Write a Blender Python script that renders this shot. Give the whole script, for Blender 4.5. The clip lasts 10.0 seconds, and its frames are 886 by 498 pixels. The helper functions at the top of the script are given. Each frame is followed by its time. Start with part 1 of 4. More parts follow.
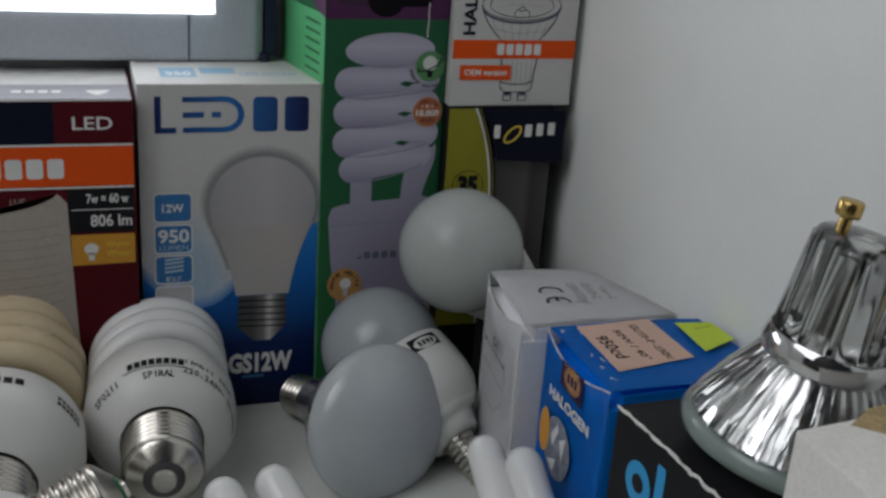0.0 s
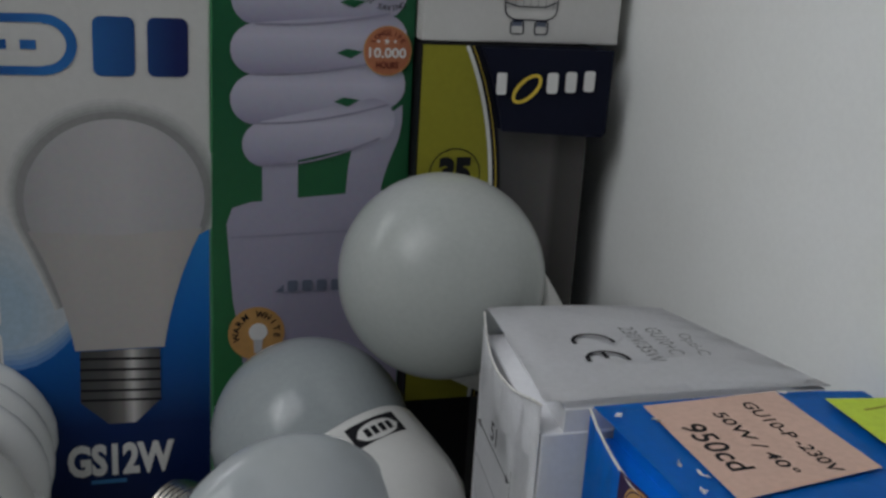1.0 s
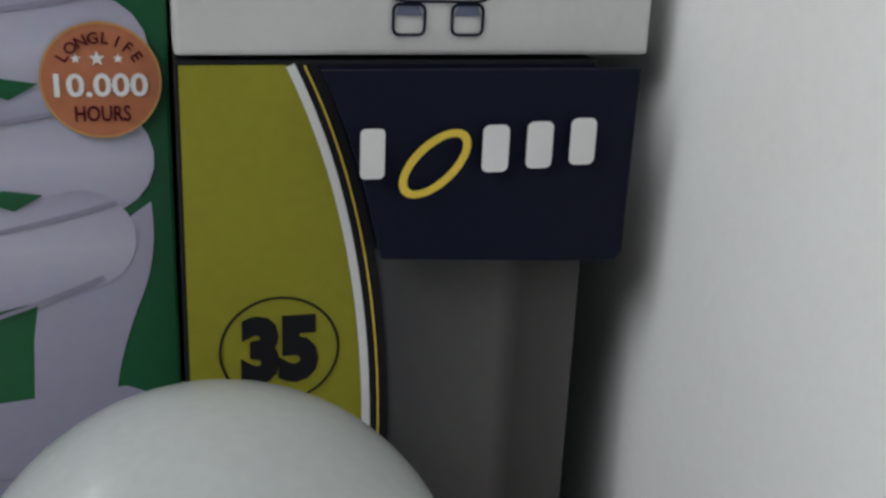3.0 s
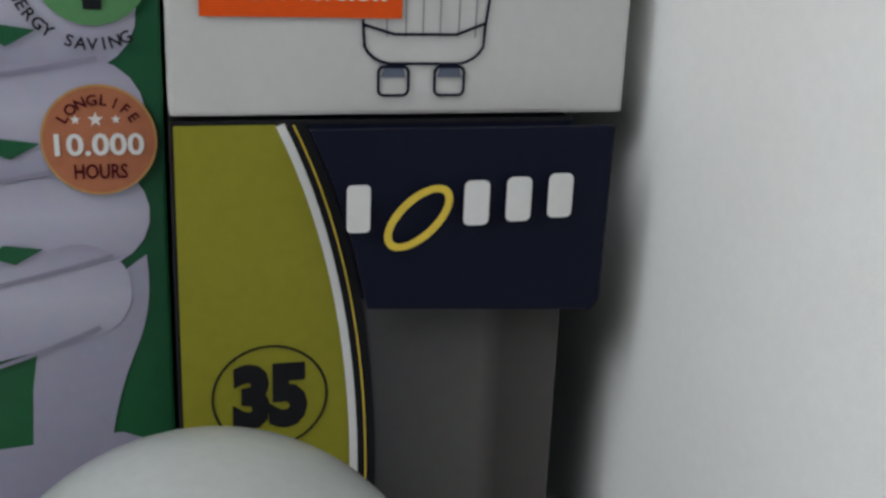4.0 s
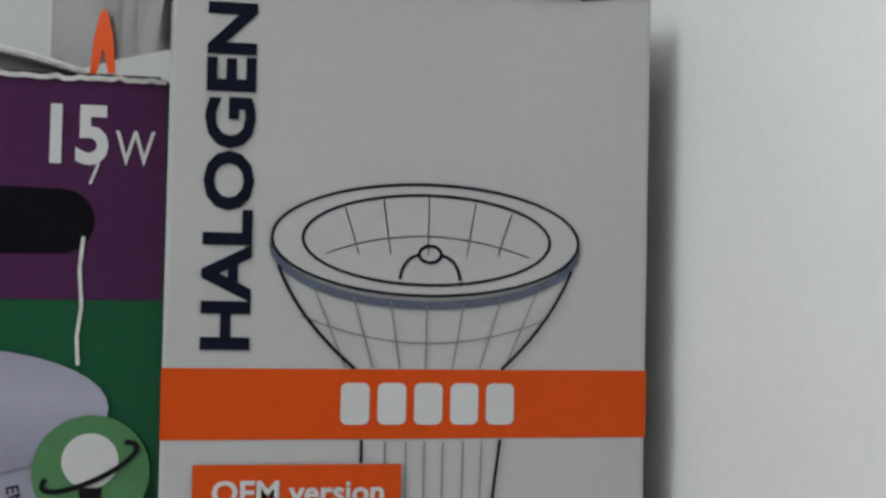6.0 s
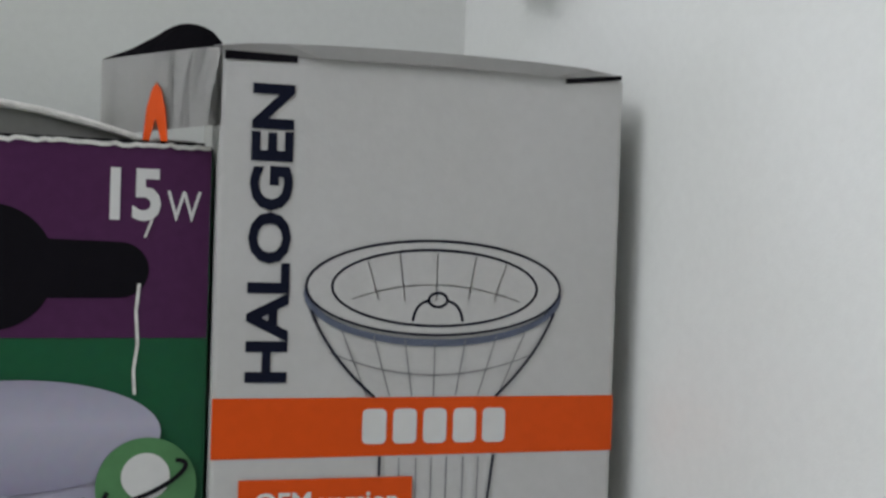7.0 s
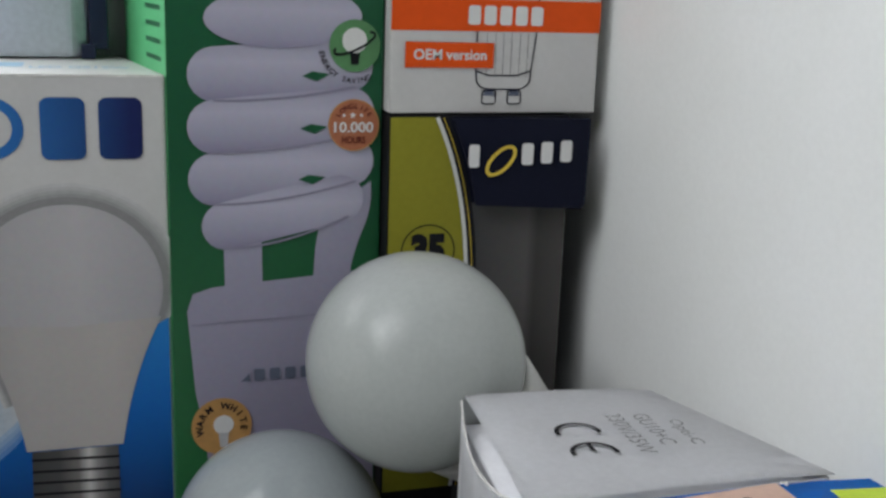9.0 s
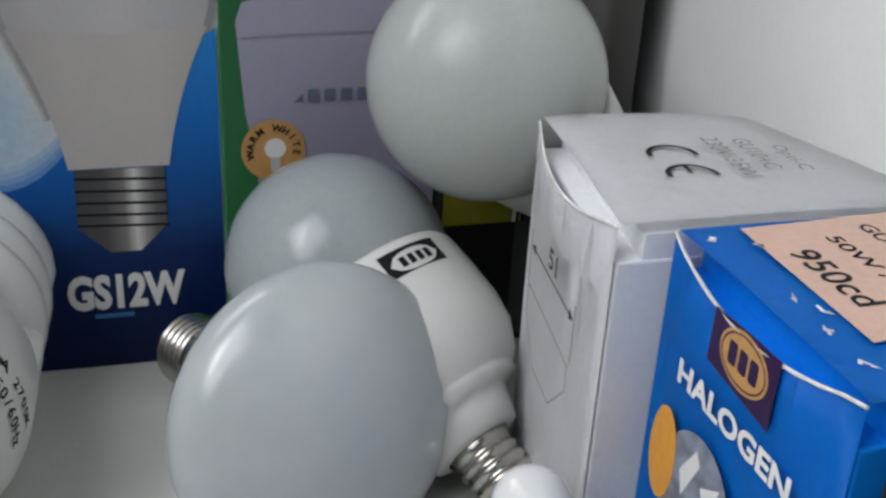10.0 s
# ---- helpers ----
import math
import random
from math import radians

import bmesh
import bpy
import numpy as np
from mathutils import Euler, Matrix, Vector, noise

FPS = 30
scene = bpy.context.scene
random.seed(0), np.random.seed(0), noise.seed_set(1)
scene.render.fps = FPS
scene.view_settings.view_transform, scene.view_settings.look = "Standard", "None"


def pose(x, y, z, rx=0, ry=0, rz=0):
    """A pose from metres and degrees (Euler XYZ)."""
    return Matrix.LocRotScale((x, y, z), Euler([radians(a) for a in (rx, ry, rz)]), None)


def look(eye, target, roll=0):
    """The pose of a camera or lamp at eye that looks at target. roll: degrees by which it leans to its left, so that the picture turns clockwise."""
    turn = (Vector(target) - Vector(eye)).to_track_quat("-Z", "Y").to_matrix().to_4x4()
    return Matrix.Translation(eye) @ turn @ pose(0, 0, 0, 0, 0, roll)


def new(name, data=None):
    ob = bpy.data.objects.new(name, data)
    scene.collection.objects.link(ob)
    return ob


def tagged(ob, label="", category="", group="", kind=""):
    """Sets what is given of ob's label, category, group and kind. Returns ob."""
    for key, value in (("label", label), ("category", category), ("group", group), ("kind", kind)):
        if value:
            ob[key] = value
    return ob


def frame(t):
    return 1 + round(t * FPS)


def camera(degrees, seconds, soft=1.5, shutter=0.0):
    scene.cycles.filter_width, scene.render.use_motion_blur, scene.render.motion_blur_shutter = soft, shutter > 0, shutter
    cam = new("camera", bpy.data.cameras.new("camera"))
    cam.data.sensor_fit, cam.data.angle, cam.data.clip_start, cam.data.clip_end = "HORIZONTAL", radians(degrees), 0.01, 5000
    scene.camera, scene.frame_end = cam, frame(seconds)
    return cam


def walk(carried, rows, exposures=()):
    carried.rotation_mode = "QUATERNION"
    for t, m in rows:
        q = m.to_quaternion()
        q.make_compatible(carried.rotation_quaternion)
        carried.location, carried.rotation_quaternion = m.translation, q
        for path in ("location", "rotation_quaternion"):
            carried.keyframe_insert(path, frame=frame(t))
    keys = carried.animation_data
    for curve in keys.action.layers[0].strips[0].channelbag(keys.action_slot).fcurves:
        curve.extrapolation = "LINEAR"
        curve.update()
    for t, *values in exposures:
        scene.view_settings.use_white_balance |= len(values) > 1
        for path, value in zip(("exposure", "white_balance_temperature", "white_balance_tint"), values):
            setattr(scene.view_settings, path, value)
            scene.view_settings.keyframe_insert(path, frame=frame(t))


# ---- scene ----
cam = camera(44.0, 10.0, soft=2.8)
PATH = [
    (0.00, look((-0.1393, -0.4037, 0.2288), (-0.0775, -0.2269, 0.1586), 4.07)),
    (0.50, look((-0.1282, -0.3750, 0.2166), (-0.0661, -0.1979, 0.1472), 3.94)),
    (1.00, look((-0.0730, -0.2593, 0.1593), (-0.0156, -0.0769, 0.1006), 3.51)),
    (1.50, look((-0.0375, -0.1876, 0.1364), (0.0131, -0.0025, 0.0800), 2.13)),
    (2.00, look((-0.0289, -0.1512, 0.1379), (0.0268, 0.0310, 0.0768), 2.42)),
    (2.50, look((-0.0116, -0.1273, 0.1490), (0.0375, 0.0538, 0.0795), 2.22)),
    (3.00, look((-0.0030, -0.1138, 0.1485), (0.0482, 0.0679, 0.0824), 2.51)),
    (3.20, look((-0.0020, -0.1131, 0.1497), (0.0505, 0.0679, 0.0826), 2.94)),
    (4.30, look((-0.0039, -0.1268, 0.1538), (0.0482, 0.0585, 0.0998), 1.93)),
    (4.50, look((-0.0082, -0.1340, 0.1576), (0.0472, 0.0519, 0.1087), 2.00)),
    (5.00, look((-0.0083, -0.1339, 0.1579), (0.0451, 0.0560, 0.1248), 1.53)),
    (5.50, look((-0.0017, -0.1128, 0.1629), (0.0486, 0.0792, 0.1381), 1.30)),
    (6.00, look((0.0096, -0.1159, 0.1653), (0.0426, 0.0812, 0.1708), 1.22)),
    (6.20, look((-0.0001, -0.1128, 0.1803), (0.0498, 0.0808, 0.1758), 2.04)),
    (7.30, look((-0.0148, -0.1532, 0.1758), (0.0394, 0.0392, 0.1728), 1.85)),
    (7.50, look((-0.0283, -0.1691, 0.1810), (0.0349, 0.0203, 0.1701), 2.26)),
    (8.00, look((-0.0366, -0.2031, 0.1811), (0.0195, -0.0125, 0.1579), 2.20)),
    (8.50, look((-0.0497, -0.2307, 0.1814), (0.0069, -0.0430, 0.1421), 2.19)),
    (9.00, look((-0.0654, -0.2457, 0.1601), (-0.0055, -0.0610, 0.1121), 2.07)),
    (9.50, look((-0.0779, -0.2513, 0.1561), (-0.0196, -0.0780, 0.0749), 3.25)),
    (10.00, look((-0.0683, -0.2280, 0.1428), (-0.0159, -0.0558, 0.0556), 3.19)),
]
walk(cam, PATH, exposures=[(0.0, -0.92), (1.0, -0.68), (1.7, -0.22), (2.5, 0.1), (4.5, 0.15), (5.5, 0.12), (6.0, 0.0), (7.5, -0.07), (8.5, -0.02), (9.0, 0.02), (10.0, 0.25)])
scene.world = bpy.data.worlds.new("world")
scene.world.use_nodes = True
wn = scene.world.node_tree
sky = wn.nodes.new("ShaderNodeTexSky")
sky.sky_type, sky.sun_disc = "NISHITA", False
sky.sun_elevation, sky.sun_rotation = radians(38), radians(215)
wn.links.new(sky.outputs[0], wn.nodes["Background"].inputs[0])
wn.nodes["Background"].inputs[1].default_value = 0.004

# soft daylight from the room's window, up and to the side behind the camera
win = new("window_light", bpy.data.lights.new("window_light", "AREA"))
win.data.shape, win.data.size, win.data.size_y = "RECTANGLE", 1.15, 0.95
win.data.energy, win.data.color = 13.0, (0.95, 0.962, 1.0)
win.matrix_world = look((-0.80, -0.26, 0.96), (0.03, -0.06, 0.10))
# narrow lamp added only to put a thin bright streak on the globes
gap = new("added_streak_light", bpy.data.lights.new("added_streak_light", "AREA"))
gap.data.shape, gap.data.size, gap.data.size_y = "RECTANGLE", 0.05, 0.36
gap.data.energy, gap.data.color = 0.9, (0.95, 0.962, 1.0)
gap.matrix_world = look((-0.70, -0.34, 0.80), (0.03, -0.06, 0.10), 18)

MM = 0.001
BASES = {}


# ---- materials ----
def mat(name, color, rough=0.5, metal=0.0, vary=0.06, scale=120.0, bump=0.0, bump_scale=900.0, coat=0.0, stain=0.05,
        transmission=0.0, ior=1.45, subsurface=0.0, spec=0.5):
    m = bpy.data.materials.new(name)
    m.use_nodes = True
    n, l = m.node_tree.nodes, m.node_tree.links
    b = n["Principled BSDF"]
    b.inputs["Roughness"].default_value = rough
    b.inputs["Metallic"].default_value = metal
    b.inputs["Coat Weight"].default_value = coat
    b.inputs["Coat Roughness"].default_value = 0.12
    b.inputs["Transmission Weight"].default_value = transmission
    b.inputs["IOR"].default_value = ior
    b.inputs["Specular IOR Level"].default_value = spec
    b.inputs["Subsurface Weight"].default_value = subsurface
    b.inputs["Subsurface Radius"].default_value = (0.004, 0.004, 0.004)
    co = n.new("ShaderNodeTexCoord")
    fine, broad = n.new("ShaderNodeTexNoise"), n.new("ShaderNodeTexNoise")
    fine.inputs["Scale"].default_value, fine.inputs["Detail"].default_value = scale * 6, 4
    broad.inputs["Scale"].default_value, broad.inputs["Detail"].default_value = scale * 0.35, 3
    for t in (fine, broad):
        l.new(co.outputs["Object"], t.inputs["Vector"])

    def shade(k):
        return (*[min(1.0, max(0.0, c * k)) for c in color], 1)

    r1 = n.new("ShaderNodeValToRGB")
    r1.color_ramp.elements[0].position, r1.color_ramp.elements[1].position = 0.3, 0.7
    r1.color_ramp.elements[0].color, r1.color_ramp.elements[1].color = shade(1 - vary), shade(1 + vary)
    l.new(fine.outputs["Fac"], r1.inputs[0])
    r2 = n.new("ShaderNodeValToRGB")
    r2.color_ramp.elements[0].position, r2.color_ramp.elements[1].position = 0.3, 0.75
    r2.color_ramp.elements[0].color, r2.color_ramp.elements[1].color = (1 - stain, 1 - stain, 1 - stain * 1.3, 1), (1, 1, 1, 1)
    l.new(broad.outputs["Fac"], r2.inputs[0])
    mix = n.new("ShaderNodeMix")
    mix.data_type, mix.blend_type = "RGBA", "MULTIPLY"
    mix.inputs[0].default_value = 1.0
    l.new(r1.outputs[0], mix.inputs[6])
    l.new(r2.outputs[0], mix.inputs[7])
    l.new(mix.outputs[2], b.inputs["Base Color"])
    rr = n.new("ShaderNodeMapRange")
    rr.inputs[3].default_value, rr.inputs[4].default_value = max(0.0, rough - 0.06), min(1.0, rough + 0.08)
    l.new(broad.outputs["Fac"], rr.inputs[0])
    l.new(rr.outputs[0], b.inputs["Roughness"])
    if bump:
        bt, bn = n.new("ShaderNodeTexNoise"), n.new("ShaderNodeBump")
        bt.inputs["Scale"].default_value, bt.inputs["Detail"].default_value = bump_scale, 3
        l.new(co.outputs["Object"], bt.inputs["Vector"])
        bn.inputs["Strength"].default_value, bn.inputs["Distance"].default_value = bump, 0.0006
        l.new(bt.outputs["Fac"], bn.inputs["Height"])
        l.new(bn.outputs["Normal"], b.inputs["Normal"])
    return m


def mat_grad(name, stops, axis, lo, hi, rough=0.4, coat=0.0):
    """A printed colour run along one axis of the thing, lo and hi in metres."""
    m = mat(name, (0.5, 0.5, 0.5), rough, coat=coat * 0.4, spec=0.25)
    n, l = m.node_tree.nodes, m.node_tree.links
    co, sep, mr, ramp, no = (n.new("ShaderNodeTexCoord"), n.new("ShaderNodeSeparateXYZ"), n.new("ShaderNodeMapRange"),
                             n.new("ShaderNodeValToRGB"), n.new("ShaderNodeTexNoise"))
    l.new(co.outputs["Object"], sep.inputs[0])
    l.new(sep.outputs["XYZ".index(axis)], mr.inputs[0])
    mr.inputs[1].default_value, mr.inputs[2].default_value = lo, hi
    l.new(mr.outputs[0], ramp.inputs[0])
    e = ramp.color_ramp.elements
    e[0].position, e[0].color = stops[0][0], (*stops[0][1], 1)
    e[1].position, e[1].color = stops[-1][0], (*stops[-1][1], 1)
    for p, c in stops[1:-1]:
        e.new(p).color = (*c, 1)
    no.inputs["Scale"].default_value = 700
    l.new(co.outputs["Object"], no.inputs["Vector"])
    mx = n.new("ShaderNodeMix")
    mx.data_type, mx.blend_type = "RGBA", "SOFT_LIGHT"
    mx.inputs[0].default_value = 0.12
    l.new(ramp.outputs[0], mx.inputs[6])
    l.new(no.outputs["Color"], mx.inputs[7])
    l.new(mx.outputs[2], n["Principled BSDF"].inputs["Base Color"])
    return m


def glow(name, color, strength):
    m = bpy.data.materials.new(name)
    m.use_nodes = True
    b = m.node_tree.nodes["Principled BSDF"]
    b.inputs["Base Color"].default_value = (*color, 1)
    b.inputs["Emission Color"].default_value = (*color, 1)
    b.inputs["Emission Strength"].default_value = strength
    return m


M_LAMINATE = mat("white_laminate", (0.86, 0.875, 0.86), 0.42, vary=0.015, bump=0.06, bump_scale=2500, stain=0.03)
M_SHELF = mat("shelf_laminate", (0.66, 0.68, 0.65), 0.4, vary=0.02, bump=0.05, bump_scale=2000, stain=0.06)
M_WHITE = mat("white_card", (0.60, 0.595, 0.587), 0.48, vary=0.02, bump=0.08, coat=0.15)
M_PLAIN = mat("white_uncoated_card", (0.85, 0.855, 0.88), 0.6, vary=0.03, bump=0.12)
# near-black that paints in the shade of holes and gaps
M_HOLLOW_SHADE = mat("hollow_shade_black", (0.009, 0.008, 0.011), 0.9, spec=0.08)
M_FIBRE = mat("torn_fibre", (0.78, 0.77, 0.74), 0.9, vary=0.15, bump=0.5, bump_scale=3000)
M_ORANGE = mat("orange_ink", (0.80, 0.093, 0.008), 0.45, vary=0.03, spec=0.22)
M_NAVY = mat("navy_ink", (0.008, 0.010, 0.024), 0.5, spec=0.12)
M_INK = mat("black_ink", (0.014, 0.014, 0.017), 0.55, spec=0.14)
M_LINE = mat("grey_ink_line", (0.24, 0.24, 0.25), 0.5)
M_RIM = mat("blue_grey_ink", (0.13, 0.15, 0.21), 0.5, spec=0.22)
M_PRINTW = mat("white_ink", (0.75, 0.75, 0.74), 0.45, vary=0.02)
M_OLIVE = mat("olive_ink", (0.28, 0.265, 0.026), 0.42, vary=0.04, spec=0.22)
M_YELLOW = mat("yellow_ink", (0.75, 0.55, 0.06), 0.45)
M_GREYPIC = mat_grad("grey_photo_print", [(0, (0.05, 0.05, 0.053)), (0.3, (0.078, 0.076, 0.076)), (0.62, (0.105, 0.10, 0.098)), (0.72, (0.055, 0.052, 0.05)), (1, (0.085, 0.08, 0.077))], "X", -0.004, 0.022)
M_GREEN = mat_grad("green_ink", [(0, (0.026, 0.15, 0.05)), (0.5, (0.014, 0.095, 0.041)), (1, (0.02, 0.115, 0.053))], "Z", 0.04, 0.19, 0.36, 0.2)
M_SIDEGREEN = mat("light_green_ink", (0.10, 0.42, 0.18), 0.4, spec=0.22)
M_PURPLE = mat("purple_ink", (0.085, 0.026, 0.085), 0.38, spec=0.22)
M_LILAC = mat_grad("lilac_photo_print", [(0, (0.29, 0.27, 0.36)), (0.5, (0.36, 0.35, 0.45)), (1, (0.44, 0.44, 0.53))], "Z", 0.05, 0.17, 0.36, 0.2)
M_LILACD = mat("lilac_shade_print", (0.265, 0.25, 0.335), 0.4)
M_TERRA = mat("terracotta_ink", (0.45, 0.165, 0.085), 0.45, spec=0.22)
M_BADGEG = mat("badge_green_ink", (0.10, 0.27, 0.11), 0.4)
M_TAN = mat("tan_ink", (0.52, 0.28, 0.09), 0.45)
M_LOGO = mat_grad("blue_logo_ink", [(0, (0.01, 0.02, 0.10)), (0.5, (0.03, 0.16, 0.45)), (1, (0.012, 0.02, 0.10))], "X", -0.028, 0.028)
M_WAVE = mat_grad("blue_wave_print", [(0, (0.003, 0.009, 0.05)), (0.3, (0.004, 0.02, 0.10)), (0.6, (0.006, 0.13, 0.46)), (1, (0.03, 0.27, 0.68))], "Z", 0.0, 0.098)
M_HALO = mat("soft_shadow_print", (0.50, 0.50, 0.51), 0.45)
M_PALE = mat("pale_blue_print", (0.42, 0.55, 0.66), 0.45)
M_TOPBLUE = mat("top_blue_ink", (0.24, 0.40, 0.55), 0.45)
M_ICON = mat("icon_blue_ink", (0.03, 0.17, 0.42), 0.4)
M_DOME = mat_grad("dome_photo_print", [(0, (0.31, 0.30, 0.31)), (0.2, (0.41, 0.40, 0.41)), (0.55, (0.48, 0.465, 0.475)), (1, (0.37, 0.36, 0.38))], "X", -0.0109, 0.0371)
M_SHELLP = mat_grad("shell_photo_print", [(0, (0.33, 0.31, 0.30)), (0.3, (0.44, 0.42, 0.405)), (0.7, (0.48, 0.45, 0.43)), (1, (0.38, 0.35, 0.33))], "X", -0.0109, 0.0371)
M_CAPP = mat_grad("cap_photo_print", [(0, (0.05, 0.05, 0.05)), (0.35, (0.08, 0.08, 0.08)), (0.52, (0.20, 0.19, 0.18)), (0.62, (0.62, 0.60, 0.58)), (0.7, (0.30, 0.29, 0.28)), (0.8, (0.12, 0.12, 0.12)), (1, (0.03, 0.03, 0.035))], "X", 0.0011, 0.0251)
M_RED = mat("dark_red_ink", (0.085, 0.006, 0.011), 0.45, spec=0.15)
M_BEIGE = mat("beige_photo_print", (0.42, 0.38, 0.34), 0.5)
M_SILVER = mat("silver_ink", (0.33, 0.33, 0.36), 0.35, metal=0.3)
M_BLUE = mat("bright_blue_card", (0.004, 0.22, 0.78), 0.38, vary=0.04, bump=0.06, spec=0.22)
M_DKPURPLE = mat("violet_black_ink", (0.03, 0.012, 0.06), 0.4, spec=0.22)
M_PINK = mat("pink_paper_label", (0.62, 0.42, 0.34), 0.7, vary=0.05, bump=0.1)
M_LIME = mat("lime_sticker", (0.52, 0.68, 0.05), 0.6)
M_BLACK = mat("black_card", (0.012, 0.012, 0.014), 0.45, vary=0.12, bump=0.1, spec=0.18)
M_CYAN = mat("cyan_ink", (0.03, 0.35, 0.72), 0.4)
M_CREAM = mat("cream_card", (0.82, 0.80, 0.77), 0.6, bump=0.1)
M_OPAL = mat("opal_glass", (0.43, 0.455, 0.44), 0.2, vary=0.03, coat=0.18, spec=0.2, subsurface=0.25, stain=0.03)
M_OPAL2 = mat("frosted_glass", (0.35, 0.385, 0.395), 0.16, vary=0.03, coat=0.4, spec=0.3, subsurface=0.2, stain=0.03)
M_FROST = mat("pearl_reflector_face", (0.55, 0.59, 0.64), 0.2, vary=0.02, coat=0.4, stain=0.22, scale=45)
M_MIRROR = mat("silvered_neck", (0.55, 0.56, 0.58), 0.2, metal=0.9)
M_PLASTIC = mat("white_plastic", (0.68, 0.68, 0.66), 0.35, vary=0.015, bump=0.03, stain=0.03)
M_TUBE = mat("phosphor_tube", (0.76, 0.765, 0.76), 0.22, vary=0.01, coat=0.3, subsurface=0.1, stain=0.02)
M_BEIGETUBE = mat("yellowed_tube", (0.68, 0.56, 0.38), 0.25, vary=0.03, coat=0.3, stain=0.18, scale=60)
M_NICKEL = mat("nickel_cap", (0.62, 0.59, 0.56), 0.24, metal=1.0, vary=0.08, stain=0.2)
M_BRASS = mat("brass_pin", (0.62, 0.43, 0.16), 0.25, metal=1.0, vary=0.1)
M_GLASS = mat("clear_glass", (0.95, 0.97, 0.96), 0.02, transmission=1.0, ior=1.5, vary=0.0, stain=0.0)
M_REFLECT = mat("aluminised_reflector", (0.72, 0.72, 0.73), 0.13, metal=1.0, vary=0.02, stain=0.05)
M_RIMGLASS = mat("thick_greenish_glass", (0.50, 0.60, 0.57), 0.07, transmission=0.55, ior=1.5, vary=0.02, stain=0.02)
M_CERAMIC = mat("dark_ceramic", (0.06, 0.06, 0.065), 0.4)
M_HOUSING = mat("grey_plastic_housing", (0.50, 0.53, 0.59), 0.4, bump=0.05)
M_DKBLUE = mat("dark_blue_plastic", (0.012, 0.018, 0.05), 0.4)
M_STRIP = glow("lit_diffuser", (0.93, 0.96, 1.0), 7.0)
M_GREENP = mat("green_plastic", (0.02, 0.16, 0.05), 0.35)


# ---- builders ----
def thing(name, base, label, category, group="", kind=""):
    ob = new(name)
    ob.empty_display_size = 0.01
    ob.location = Vector(base) * MM
    BASES[ob.name] = Vector(base) * MM
    return tagged(ob, label, category, group, kind)


def part(name, bm, material, parent, label="", smooth=False):
    root = parent
    while root.parent:
        root = root.parent
    bm.transform(Matrix.Translation(-BASES.get(root.name, Vector())))
    bmesh.ops.recalc_face_normals(bm, faces=bm.faces[:])
    me = bpy.data.meshes.new(name)
    for f in bm.faces:
        f.smooth = smooth
    bm.to_mesh(me)
    bm.free()
    me.materials.append(material)
    ob = new(name, me)
    ob.parent = parent
    if label:
        tagged(ob, label)
    return ob


def solid(name, bm, material, label, category="", kind="structure"):
    me = bpy.data.meshes.new(name)
    bmesh.ops.recalc_face_normals(bm, faces=bm.faces[:])
    bm.to_mesh(me)
    bm.free()
    me.materials.append(material)
    return tagged(new(name, me), label, category, kind=kind)


def prism(poly, z0, z1, bevel=0.0, lift=None):
    """An upright block over a plan polygon, millimetres in, metres out."""
    bm = bmesh.new()
    lo = [bm.verts.new((x * MM, y * MM, z0 * MM)) for x, y in poly]
    hi = [bm.verts.new((x * MM, y * MM, (z1 + (lift[i] if lift else 0)) * MM)) for i, (x, y) in enumerate(poly)]
    bm.faces.new(lo[::-1]), bm.faces.new(hi)
    for i in range(len(poly)):
        j = (i + 1) % len(poly)
        bm.faces.new((lo[i], lo[j], hi[j], hi[i]))
    if bevel:
        bmesh.ops.bevel(bm, geom=bm.edges[:], offset=bevel * MM, segments=2, affect="EDGES", profile=0.6)
    return bm


def rect(x0, y0, x1, y1):
    return [(x0, y0), (x1, y0), (x1, y1), (x0, y1)]


def lathe(profile, m, seg=48, squash=1.0):
    """Turn (radius, height) pairs, in millimetres, round the z axis of the pose m (metres)."""
    bm = bmesh.new()
    rings = []
    for r, h in profile:
        if r < 1e-4:
            rings.append([bm.verts.new((0, 0, h * MM))])
        else:
            rings.append([bm.verts.new((r * MM * math.cos(2 * math.pi * k / seg), r * MM * squash * math.sin(2 * math.pi * k / seg), h * MM)) for k in range(seg)])
    for a, b in zip(rings, rings[1:]):
        for k in range(seg):
            j = (k + 1) % seg
            q = [a[0] if len(a) == 1 else a[k], a[0] if len(a) == 1 else a[j], b[0] if len(b) == 1 else b[j], b[0] if len(b) == 1 else b[k]]
            q = list(dict.fromkeys(q))
            if len(q) > 2:
                bm.faces.new(q)
    bm.transform(m)
    return bm


def axis_pose(at, way, spin=0.0):
    """The pose at a place in millimetres whose z axis points along way."""
    return Matrix.Translation(Vector(at) * MM) @ Vector(way).to_track_quat("Z", "Y").to_matrix().to_4x4() @ pose(0, 0, 0, 0, 0, spin)


